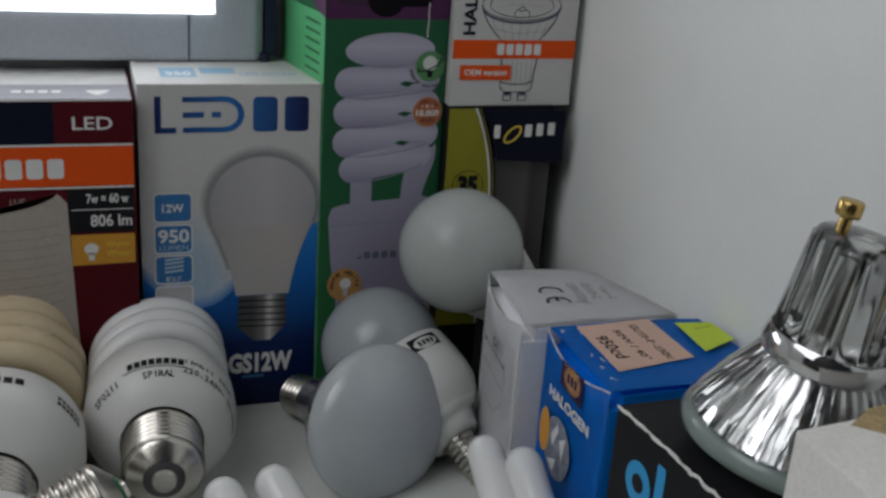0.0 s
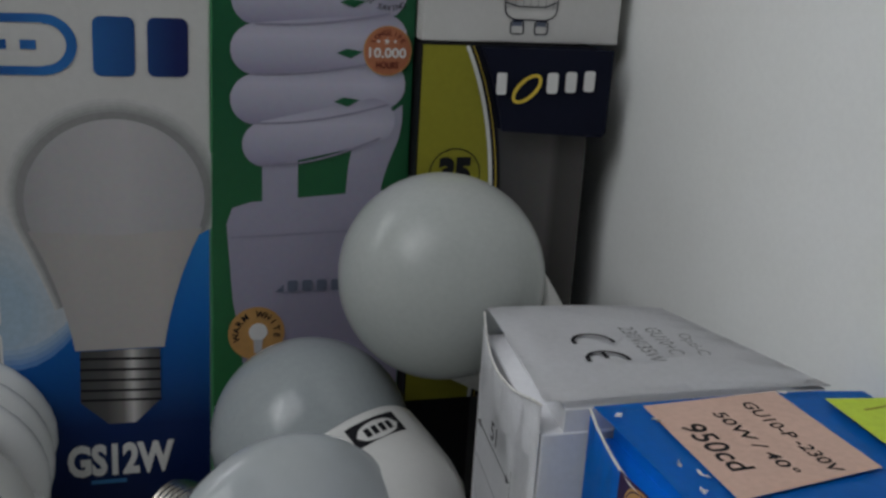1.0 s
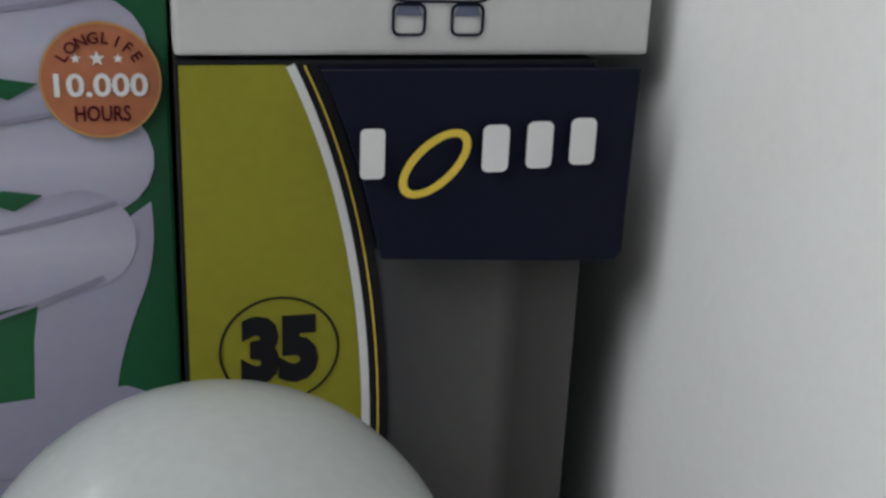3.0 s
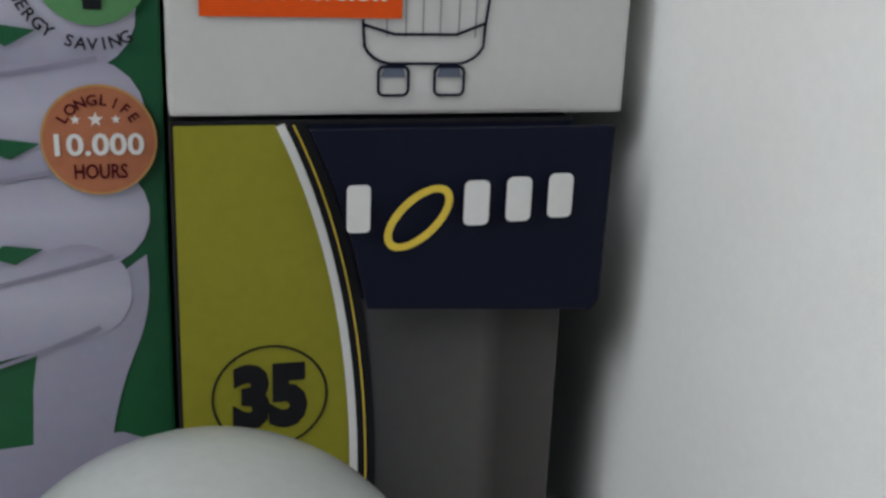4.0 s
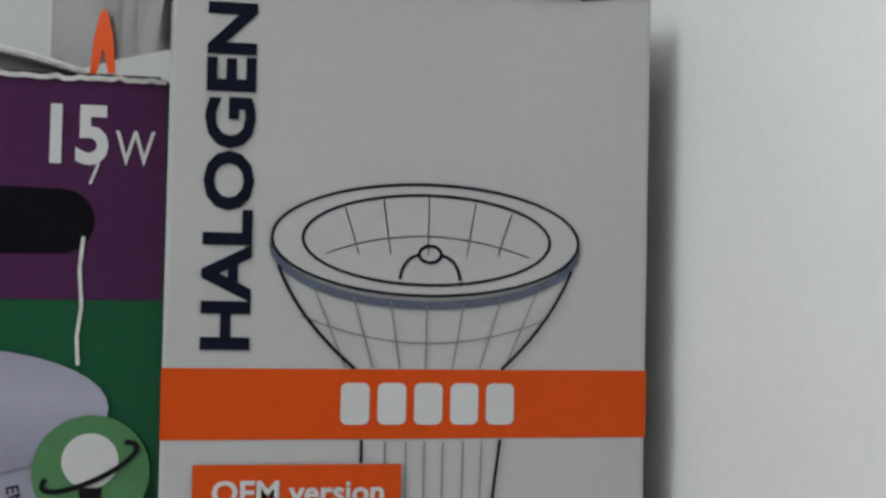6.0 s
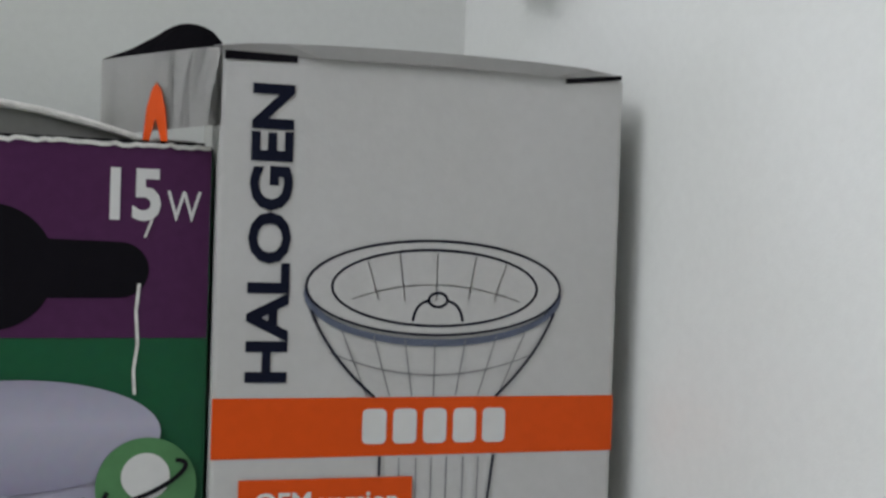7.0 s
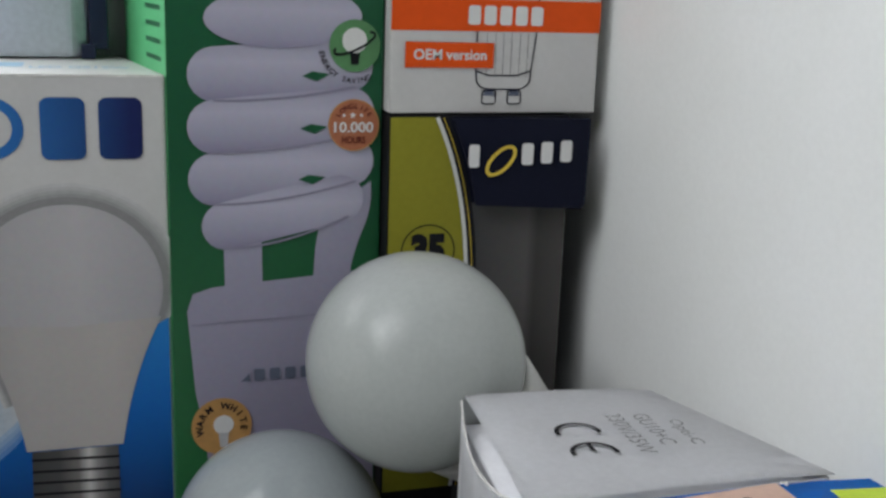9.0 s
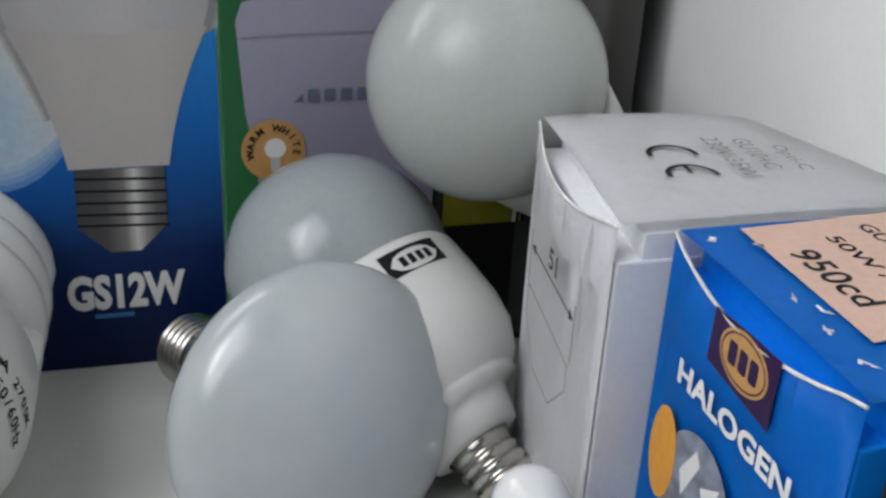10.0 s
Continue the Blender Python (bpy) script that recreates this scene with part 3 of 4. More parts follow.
    part("lettering", f.text("10.000", 41.5, 124.2, 50.9, 126.7, 9, bold=0.025), M_PRINTW, body, "white number 10.000")
    part("lettering", f.arc_text("LONGLIFE", 46.2, 125.9, 4.45, 1.65, -56, 16, 9), M_RED, body, "words LONGLIFE")
    part("lettering", f.text("HOURS", 43.4, 121.6, 49.0, 123.3, 9, bold=0.02), M_RED, body, "word HOURS")
    for cu, q in ((43.8, 0.55), (45.9, 0.85), (48.0, 0.55)):
        star = [(cu + q * (1 if k % 2 == 0 else 0.42) * math.sin(radians(36 * k)), 128.2 + q * (1 if k % 2 == 0 else 0.42) * math.cos(radians(36 * k))) for k in range(10)]
        part("star", f.flat([star], 9), M_PRINTW, body)
    part("badge", f.flat([ellipse(14.8, 53.2, 7.2)], 7), M_TAN, body, "round tan warm white badge")
    part("badge_lamp", f.flat([ellipse(15.2, 53.6, 2.4)], 8), M_PRINTW, body)
    part("badge_lamp", f.flat([[(14.0, 51.5), (16.4, 51.5), (16.1, 47.8), (14.3, 47.8)]], 9), M_HALO, body)
    part("lettering", f.arc_text("WARM WHITE", 14.8, 53.2, 5.3, 2.3, -100, 22, 9, bold=0.03), M_INK, body, "dark words WARM WHITE")
    part("brand_mark", f.flat(blocks(22.0, 64.2, 37.0, 67.2, 4, 0.3) + [[(19.4, 64.2), (21.6, 64.2), (21.6, 66.2)]], 7), M_RIM, body, "dark blocks of a brand mark")
    # sides
    s = Face((x0 - 3.0, y1, -2.6), (6.9, y0 - y1, 0), (0, 0, 1), 1.0, 0.948)
    w = math.hypot(6.9, 50)
    part("side_print", s.flat([[(0.2, 3.2), (w - 0.2, 3.2), (w - 0.2, 175), (0.2, 175)]], 1), M_SIDEGREEN, body)
    part("side_print", s.flat([curve_pts((w - 0.2, 174), (w - 24, 178), (w - 28, 198.6), 8) + [(w - 0.2, 198.6)]], 2), M_PURPLE, body)
    part("lettering", s.text("15", w - 18.0, 185.0, w - 4.0, 194.4, 3, bold=0.02), M_PRINTW, body, "white number 15")
    part("small_print", s.flat([[(w - 22, z), (w - 5, z), (w - 5, z + 1.2), (w - 22, z + 1.2)] for z in (150, 154, 158, 162, 166, 170)], 2), M_GREEN, body, "rows of small print")
    # torn top: white fibre along the edge, a lifted lid with pale green outside
    rng = random.Random(4)
    rim = [(4.2 + 0.81 * k, 185.8 + rng.uniform(-0.12, 0.3)) for k in range(61)]
    part("torn_edge", f.strokes([rim], 0.55, 4), M_FIBRE, body, "torn white paper edge")
    lid, lip, flap = bmesh.new(), [], bmesh.new()
    cols, low = [], []
    for k in range(17):
        t = k / 16
        x = x0 + 2 + (x1 - x0 - 4) * t
        top = 186.4 + 4.0 * math.sin(math.pi * min(1, 0.12 + t * 1.0)) ** 0.9 + 0.6 * (1 - t)
        lip.append((x * MM, (y0 + 3) * MM, top * MM))
        cols.append([lid.verts.new((x * MM, y * MM, (top + dz) * MM)) for y, dz in ((y0 + 3, 0.0), (y0 + 20, 2.4 * (1 - t)), (y1, 4.6 * (1 - t)))])
        low.append((flap.verts.new((x * MM, (y0 + 3.6) * MM, 185.6 * MM)), flap.verts.new((x * MM, (y0 + 3.4) * MM, (top - 0.2) * MM))))
    for a, b in zip(cols, cols[1:]):
        for j in range(2):
            lid.faces.new((a[j], a[j + 1], b[j + 1], b[j]))
    for a, b in zip(low, low[1:]):
        flap.faces.new((a[0], b[0], b[1], a[1]))
    bmesh.ops.solidify(lid, geom=lid.faces[:], thickness=0.5 * MM)
    bmesh.ops.solidify(flap, geom=flap.faces[:], thickness=0.3 * MM)
    part("inner_flap", flap, mat("grey_card_inside", (0.42, 0.42, 0.41), 0.8), box, "grey inside of the lid")
    part("lip", sweep(lip, 0.0005, 8), M_FIBRE, box, "white cut edge of the lid")
    part("lid", lid, mat("pale_lid_card", (0.55, 0.62, 0.42), 0.5), box, "lifted lid, pale green and white")
    # thin black slab on the solid body, painted as the mouth's inner shade
    part("mouth", prism(rect(x0 + 4.9, y0 + 0.8, x1 - 1, y1 - 1), 186.0, 186.5), M_HOLLOW_SHADE, box, "black slab standing for the shade in the open mouth")
    return box


def led_carton():
    box = thing("led_bulb_carton", (-85.4, 36, 0), "white and blue carton of an LED bulb standing on the shelf", "box", "lamp cartons")
    x0, x1, y0, y1 = -119.2, -49.9, 6.0, 62.0
    body = part("body", prism([(x0, y0), (x1, y0), (x1 - 8.0, y1), (x0, y1)], 0, 137.1, 0.6), M_WHITE, box)
    f = Face((x0, y0, 0), (1, 0, 0), (0, 0, 1), 0.971, 0.91)
    wave = [(0.3, 0.3), (70.9, 0.3), (70.9, 98)] + curve_pts((70.9, 98), (64, 97), (60, 78), 8) + curve_pts((60, 78), (57, 62), (38, 61), 6) + curve_pts((38, 61), (22, 38), (0.3, 66), 10)
    part("blue_wave", f.flat([wave], 2.3), M_WAVE, body, "deep blue printed wave")
    for j in range(4):
        edge = [(38, 61)] + curve_pts((38, 61 + 6 - 1.5 * j), (22, 44 - 1.5 * j), (0.3, 72 - 1.5 * j), 10) + curve_pts((0.3, 66), (22, 38), (38, 61), 10)[:-1]
        mixed = [c0 + (c1 - c0) * (j + 1) / 5 for c0, c1 in zip((0.42, 0.53, 0.63), (0.02, 0.16, 0.48))]
        part("wave_edge", f.flat([edge], 2.18 + 0.03 * j), mat("soft_wave_print", mixed, 0.45), body)
    for j in range(8):
        tone = [c0 + (c1 - c0) * (j + 1) / 8 for c0, c1 in zip((0.597, 0.594, 0.588), (0.38, 0.50, 0.61))]
        part("pale_glow", f.flat([ellipse(20, 68, 19 - 1.7 * j, 31 - 2.9 * j, 14)], 1.2 + 0.12 * j), mat("pale_blue_print", tone, 0.45), body, "pale blue printed glow")
    # brand mark as plain bars
    part("brand_mark", f.flat([[(6.4, 130), (8.8, 130), (8.8, 145.5), (6.4, 145.5)], [(8.8, 130), (14.5, 130), (14.5, 132.4), (8.8, 132.4)],
         [(17, 143), (33, 143.2), (33, 145.4), (17, 145.2)], [(17, 136.5), (25, 136.6), (25, 138.9), (17, 138.8)], [(17, 130.2), (33, 130.2), (33, 132.4), (17, 132.4)],
         [(28, 136.6), (31.5, 136.6), (31.5, 138.9), (28, 138.9)]] + [[(33 + 7.6 * math.sin(radians(a)), 137.8 + 7.6 * math.cos(radians(a))), (33 + 7.6 * math.sin(radians(a + 15)), 137.8 + 7.6 * math.cos(radians(a + 15))),
         (33 + 5.2 * math.sin(radians(a + 15)), 137.8 + 5.2 * math.cos(radians(a + 15))), (33 + 5.2 * math.sin(radians(a)), 137.8 + 5.2 * math.cos(radians(a)))] for a in range(0, 180, 15)]
         + blocks(43.5, 130.2, 54.2, 145.2, 1, 0.1) + blocks(56, 130.2, 66.6, 145.2, 1, 0.1), 3), M_LOGO, body, "blue bars of a brand mark")
    # printed bulb, centred on its own axis
    cu = 48.3
    pic = Face((x0 + cu * 0.971, y0, 0), (1, 0, 0), (0, 0, 1), 0.92, 0.885)
    halo = ellipse(0, 100.5, 24.2, 23.6, a0=-24, a1=204, n=34) + curve_pts((-22.2, 91), (-18.4, 82), (-14.5, 70), 6)
    for j in range(5):
        tone = 0.545 - 0.07 * j
        part("printed_halo", pic.flat([[((1.115 - 0.025 * j) * u, 78 + (1.085 - 0.019 * j) * (v - 78)) for u, v in halo]], 2.4 + 0.3 * j), mat("soft_shadow_print", (tone, tone, tone), 0.45), body)
    shell = [(-22.0, 92)] + curve_pts((-22.0, 92), (-14.6, 77), (-11.6, 57), 10) + curve_pts((11.6, 57), (14.6, 77), (22.0, 92), 10)
    part("printed_shell", pic.flat([shell + [(0, 94)]], 4), M_SHELLP, body, "printed beige bulb shell")
    dome = ellipse(0, 100.0, 22.6, 22.6, a0=-20, a1=200, n=34)
    part("printed_dome", pic.flat([dome + [(-22.0, 92)] + [(0, 90.5)] + [(22.0, 92)]], 5), M_DOME, body, "printed frosted bulb dome")
    cap = [(-10.4, 56.8), (-10.8, 41), (-7, 37.4), (-3.6, 34), (3.6, 34), (7, 37.4), (10.4, 41), (10.4, 56.8)]
    part("printed_cap", pic.flat([cap], 5), M_CAPP, body, "printed screw cap")
    part("printed_cap_ribs", pic.strokes([[(-10.6, v), (10.6, v - 0.9)] for v in (54.5, 51.2, 48.0, 44.8, 41.8)], 0.7, 6), M_INK, body)
    # icons
    for k, (a, b) in enumerate(((91, 104.3), (77, 90.2), (63, 76.2), (51, 62))):
        part("icon", f.flat([rounded(5.0, a, 20.2, b, 2.0)], 4), M_PRINTW, body)
        part("icon", f.flat([rounded(5.6, a + 0.6, 19.6, b - 0.6, 1.7)], 5), M_ICON if k < 3 else M_HALO, body)
    part("lettering", f.text("12W", 8.4, 95.6, 16.8, 99.4, 6, bold=0.02), M_PRINTW, body, "white words 12W")
    part("lettering", f.text("950", 6.6, 81.8, 18.8, 88.0, 6, bold=0.03), M_PRINTW, body, "white number 950")
    part("lettering", f.text("LUMEN", 7.2, 78.4, 18.2, 80.8, 6), M_PALE, body, "word LUMEN")
    part("icon_lamp", f.strokes([[(9, v), (16.4, v + 0.8)] for v in (68.5, 70.4, 72.3, 74.0)], 1.0, 6), M_PALE, body)
    part("lettering", f.text("E27", 9.6, 64.2, 15.4, 66.2, 6), M_PRINTW, body)
    part("lettering", f.text("GS12W", 34.2, 17.0, 61.4, 27.0, 6, bold=0.045), M_PRINTW, body, "white words GS12W")
    part("small_print", f.flat([[(40, 14.6), (49, 14.6), (49, 15.8), (40, 15.8)]], 6), M_ICON, body)
    t = Face((x0, y0, 137.1), (1, 0, 0), (0, 1, 0), 0.971, 1.1)
    part("top_print", t.flat([[(10, 10), (24, 10), (24, 26), (10, 26)], [(26, 16), (40, 16), (40, 26), (26, 26)]], 1), M_TOPBLUE, body, "pale blue printed squares")
    part("lettering", t.text("950", 12, 13, 22, 19, 2, bold=0.02), M_PRINTW, body)
    part("lettering", t.text("LED GS12W", 41.5, 13, 64.5, 18, 1, bold=0.02), M_TOPBLUE, body, "pale blue words LED GS12W")
    part("fold_edge", f.strokes([[(0.5, 150.3), (70.8, 150.4)]], 0.5, 2), M_FIBRE, body)
    return box


def red_carton():
    box = thing("red_led_carton", (-156, 30, 0), "dark red LED lamp carton with an orange band and silver top", "box", "lamp cartons")
    x0, x1 = -182.0, -120.6
    body = part("body", prism(rect(x0, 0, x1, 56), 0, 132.8, 0.5), M_RED, box)
    f = Face((x0, 0, 0), (1, 0, 0), (0, 0, 1), 0.99, 0.906)
    part("navy_field", f.flat([[(0.3, 128.5), (34, 128.5), (34, 145.8), (0.3, 145.8)]], 1), M_NAVY, body)
    part("orange_band", f.flat([[(0.2, 111), (61.4, 111), (61.4, 127.6), (0.2, 127.6)]], 1), M_ORANGE, body, "orange printed band")
    for shape in blocks(1.5, 114.4, 37.5, 122.6, 5, 0.2):
        part("brand_mark", f.flat([shape], 2), M_PRINTW, body, "white block of a brand mark")
    part("stripe", f.flat([[(0.2, 127.7), (61.4, 127.7), (61.4, 128.6), (0.2, 128.6)], [(0.2, 110), (61.4, 110), (61.4, 110.8), (0.2, 110.8)]], 2), M_PRINTW, body)
    part("lettering", f.text("LED", 40.4, 134.4, 54.4, 139.6, 2, bold=0.01), M_PRINTW, body, "white word LED")
    part("dark_field", f.flat([[(37.4, 91), (61, 91), (61, 109.6), (37.4, 109.6)]], 1), M_INK, body)
    part("lettering", f.text("7w = 60 w", 44, 103.4, 59.2, 107.6, 2, bold=0.02), M_PRINTW, body, "white words 7w = 60 w")
    part("lettering", f.text("806 lm", 45.2, 93.4, 60.2, 98.6, 2, bold=0.02), M_PRINTW, body, "white words 806 lm")
    part("stripe", f.flat([[(38.6, 100.6), (60.6, 100.6), (60.6, 101), (38.6, 101)]], 2), M_PRINTW, body)
    part("yellow_panel", f.flat([[(38, 76.5), (61, 77), (61, 90), (38, 90)]], 2), mat("amber_ink", (0.62, 0.30, 0.03), 0.45), body, "amber printed panel")
    part("panel_lamp", f.flat([ellipse(45, 83.6, 2.6), [(43.8, 82), (46.2, 82), (46, 78.6), (44, 78.6)]], 3), M_PRINTW, body)
    part("lettering", f.text("Warm\nWhite", 50.5, 80, 58.8, 87, 3), M_YELLOW, body, "words Warm White")
    part("photo_print", f.flat([[(0.3, 10), (40, 10), (37.2, 104)] + curve_pts((34, 108), (26, 100), (0.3, 99), 8)], 2), M_BEIGE, body, "beige photo print")
    part("lettering", f.text("LUE", 17.5, 103.6, 22.7, 106.2, 2), M_BEIGE, body, "pale letters LUE")
    faint = mat("beige_shade_print", (0.34, 0.305, 0.27), 0.5)
    for k in range(9):
        v = 60 + 4.2 * k
        part("photo_line", f.strokes([curve_pts((3, v), (18, v - 2.2), (34.5, v + 1.4), 10)], 0.5, 3), faint, body)
    t = Face((x0, 0, 132.8), (1, 0, 0), (0, 1, 0), 0.99, 1.0)
    part("silver_top", t.flat([[(0.3, 0.3), (61.4, 0.3), (61.4, 24), (0.3, 24)]], 1), M_SILVER, body, "silver printed top")
    part("white_top", t.flat([[(0.3, 24), (61.4, 24), (61.4, 55.6), (0.3, 55.6)]], 1), M_WHITE, body)
    part("top_lamp_mark", t.flat([[(45.5, 14.6), (54.5, 14.6), (53, 10.4), (50.6, 6.6), (48.8, 6.6), (46.8, 10.4)]], 2), M_PRINTW, body)
    part("small_print", t.flat([[(20 + 4.6 * k, 10.5), (23.2 + 4.6 * k, 10.5), (23.2 + 4.6 * k, 14.5), (20 + 4.6 * k, 14.5)] for k in range(4)], 2), M_PRINTW, body)
    part("fold_edge", f.strokes([[(0.5, 146.2), (61.2, 146.3)]], 0.6, 2), M_FIBRE, body)
    return box


def open_carton(name, label, quad, top, material, sag=2.0, bow=3.0, bottom=0.0):
    """A carton over a plan of four corners (back left, back right, front right, front left) whose lid curls up from its left side."""
    cx, cy = sum(p[0] for p in quad) / 4, sum(p[1] for p in quad) / 4
    box = thing(name, (cx, cy, bottom), label, "box", "lamp cartons")
    bl, br, fr, fl = quad
    wall = [bl, fl, fr, br]
    body = part("body", prism(wall, bottom, top - 6.5, 0.4), material, box)
    inner = [Vector(p) + (Vector((4.0, 0)) if p in (bl, fl) else Vector((-0.6, 0))) for p in wall]
    part("inner_flap", prism([tuple(p.lerp(Vector((cx, cy)), 0.015)) for p in inner], top - 7.5, top - sag, 0.2), material, box, "folded flap under the lid")
    # lid: a thin sheet, its left edge a little proud
    lid = bmesh.new()
    n, cols = 12, []
    for k in range(n + 1):
        t = k / n
        a = Vector((*bl, 0)).lerp(Vector((*fl, 0)), t)
        b = Vector((*br, 0)).lerp(Vector((*fr, 0)), t)
        col = []
        for s in (0.0, 0.04, 0.2, 0.5, 0.8, 1.0):
            p = a.lerp(b, s)
            z = top + (0.35 * math.sin(math.pi * t) * (1 - s)) - sag * s ** 4 * 0.7
            col.append(lid.verts.new((p.x * MM, p.y * MM, z * MM)))
        cols.append(col)
    for a, b in zip(cols, cols[1:]):
        for j in range(5):
            lid.faces.new((a[j], b[j], b[j + 1], a[j + 1]))
    bmesh.ops.solidify(lid, geom=lid.faces[:], thickness=0.55 * MM)
    part("lid", lid, material, box, smooth=True)
    # left wall panel bowed outwards below the lid, with a dark gap behind its upper edge
    panel = bmesh.new()
    out = Vector((fl[1] - bl[1], bl[0] - fl[0], 0)).normalized()
    cols = []
    for k in range(n + 1):
        t = k / n
        p = Vector((*bl, 0)).lerp(Vector((*fl, 0)), t)
        col = []
        for h in (0.0, 0.3, 0.6, 0.85, 1.0):
            q = p + out * (0.4 + bow * math.sin(math.pi * t) * h ** 3)
            z = bottom + (top - bottom - 0.6 - 4.2 * math.sin(math.pi * min(1, t * 1.05)) ** 0.8) * h
            col.append(panel.verts.new((q.x * MM, q.y * MM, z * MM)))
        cols.append(col)
    for a, b in zip(cols, cols[1:]):
        for j in range(4):
            panel.faces.new((a[j], b[j], b[j + 1], a[j + 1]))
    bmesh.ops.solidify(panel, geom=panel.faces[:], thickness=-0.5 * MM)
    side = part("side_panel", panel, material, box, smooth=True)
    edge = [Vector((*bl, 0)).lerp(Vector((*fl, 0)), k / n) + out * (0.5 + bow * math.sin(math.pi * k / n)) for k in range(n + 1)]
    pts = [((p.x) * MM, (p.y) * MM, (top - 0.5 - 4.2 * math.sin(math.pi * min(1, (k / n) * 1.05)) ** 0.8) * MM) for k, p in enumerate(edge)]
    part("torn_edge", sweep(pts, 0.00027, 6), M_FIBRE, box, "scuffed white card edge")
    return box, side, body, out


def white_carton():
    quad = [(5.0, -46.0), (46.5, -48.5), (60.0, -94.0), (-0.5, -94.5)]
    box, side, body, out = open_carton("white_lamp_carton", "plain white lamp carton with a half open lid beside the panel", quad, 77.0, M_PLAIN, bow=2.2)
    t = Face((5.0, -46.0, 77.6), (41.5, -2.5, 0), (0, 1, 0), 0.97, 0.92)
    part("ce_mark", t.strokes([ellipse(16.6, -25.5, 4.3, 4.4, a0=-10, a1=190, n=18)], 0.95, 2), M_INK, box, "black conformity mark")
    part("ce_mark", t.strokes([ellipse(16.4, -35.4, 4.3, 4.4, a0=-10, a1=190, n=18), [(16.4, -31.2), (16.4, -34.8)]], 0.95, 2), M_INK, box, "black conformity mark")
    for i, (w, u) in enumerate((("230V/35W", 23.4), ("GU10+C", 29.0), ("Opti-C", 34.4))):
        bm = t.text(w, 0, 0, (20, 15.5, 12.5)[i], 3.4, 2)
        bm.transform(t.m @ Matrix.Translation((u + 1.5, (-17.5, -18.5, -22.5)[i], 0)) @ pose(0, 0, 0, 0, 0, -90) @ t.m.inverted())
        part("lettering", bm, M_LINE, box, "grey words " + w)
    s = Face((5.0 - 2.9, -46.3, 0), (-5.5, -48.5, 0), (0, 0, 1), 0.93, 0.99)
    part("dimension_drawing", s.strokes([[(13.4, 57), (43.4, 57)]], 0.35, 4), M_INK, box, "thin dimension line")
    for u in (12.6, 44.2):
        part("dimension_end", s.strokes([[(u, 49), (u, 60)]], 0.3, 4), M_INK, box)
    part("arrow_head", s.flat([[(43.6, 57), (40.8, 58), (40.8, 56)]], 4), M_INK, box)
    part("arrow_head", s.flat([[(13.2, 57), (16, 58), (16, 56)]], 4), M_INK, box)
    part("lamp_drawing", s.strokes([[(13, 49), (43, 48), (43, 43), (34, 35), (21, 35), (13, 43), (13, 49)]], 0.25, 4), M_LINE, box)
    part("lettering", s.text("51", 25.5, 58.4, 31, 62.4, 4, bold=0.01), M_INK, box, "grey number 51")
    return box


def blue_carton():
    quad = [(8.6, -95.6), (66.5, -95.0), (70.0, -142.0), (9.0, -142.5)]
    box, side, body, out = open_carton("blue_halogen_carton", "bright blue halogen lamp carton with scuffed open lid", quad, 76.0, M_BLUE, bow=1.2)
    t = Face((8.6, -95.6, 76.6), (57.9, 0.6, 0), (0, 1, 0), 0.98, 0.98)
    label = part("paper_label", t.flat([[(8.6, -2.8), (37.6, -1.2), (38.2, -32), (7.8, -37)]], 2), M_PINK, box, "pale pink paper label")
    for w, u, v, l, h in (("950cd", 11.0, -11.5, 17, 4.8), ("50W / 40°", 19.8, -8.0, 23, 2.8), ("GU10-P -230V", 27.4, -5.0, 27, 2.8)):
        bm = t.text(w, 0, 0, l, h, 3, bold=0.015)
        bm.transform(t.m @ Matrix.Translation((u, v, 0)) @ pose(0, 0, 0, 0, 0, -88) @ t.m.inverted())
        part("lettering", bm, M_INK, label, "dark words " + w)
    part("lime_sticker", t.flat([[(45.4, -6), (59.0, -8), (60.0, -22), (44.4, -29)]], 2), M_LIME, box, "lime green price sticker")
    part("sticker_writing", t.strokes([[(50, -12), (57, -11)]], 0.6, 3), M_OLIVE, box)
    f = Face((8.6 - 1.7, -95.8, 0), (0.4, -46.9, 0), (0, 0, 1), 0.95, 0.975)
    part("brand_panel", f.flat([[(16.4, 65), (33.6, 63.6), (34, 74.6), (26, 74.4), (16.6, 73.8)]], 2), M_DKPURPLE, side, "dark violet square")
    part("brand_mark", f.flat([ellipse(25.6, 69.6, 6.4, 4.4)], 3), M_TAN, side, "amber oval mark")
    part("brand_ring", f.flat(ring_polys(25.6, 69.6, 5.9, 3.9, 0.3), 4), M_DKPURPLE, side)
    for shape in blocks(21.4, 67.8, 29.8, 71.4, 3):
        part("brand_block", f.flat([shape], 4), M_DKPURPLE, side)
    part("lettering", f.text("HALOGEN", 9.5, 57.0, 41.0, 61.2, 3, bold=0.035), M_PRINTW, side, "white word HALOGEN")
    part("printed_lamp", f.flat([ellipse(19.5, 41, 10.5, 11.5)], 2), mat("grey_lamp_print", (0.20, 0.22, 0.28), 0.35, vary=0.5, scale=40), side, "printed reflector lamp")
    for tri in ([(14.5, 44), (18.5, 50), (20, 48), (16, 40)], [(21, 45), (26, 48), (24, 38)], [(13, 34), (20, 37), (18, 31)]):
        part("printed_glint", f.flat([tri], 3), M_PRINTW, side)
    part("printed_glow", f.flat([ellipse(8.6, 43, 4.2, 8.5)], 3), mat("amber_print", (0.72, 0.33, 0.04), 0.45), side, "printed amber glow")
    rng = random.Random(7)
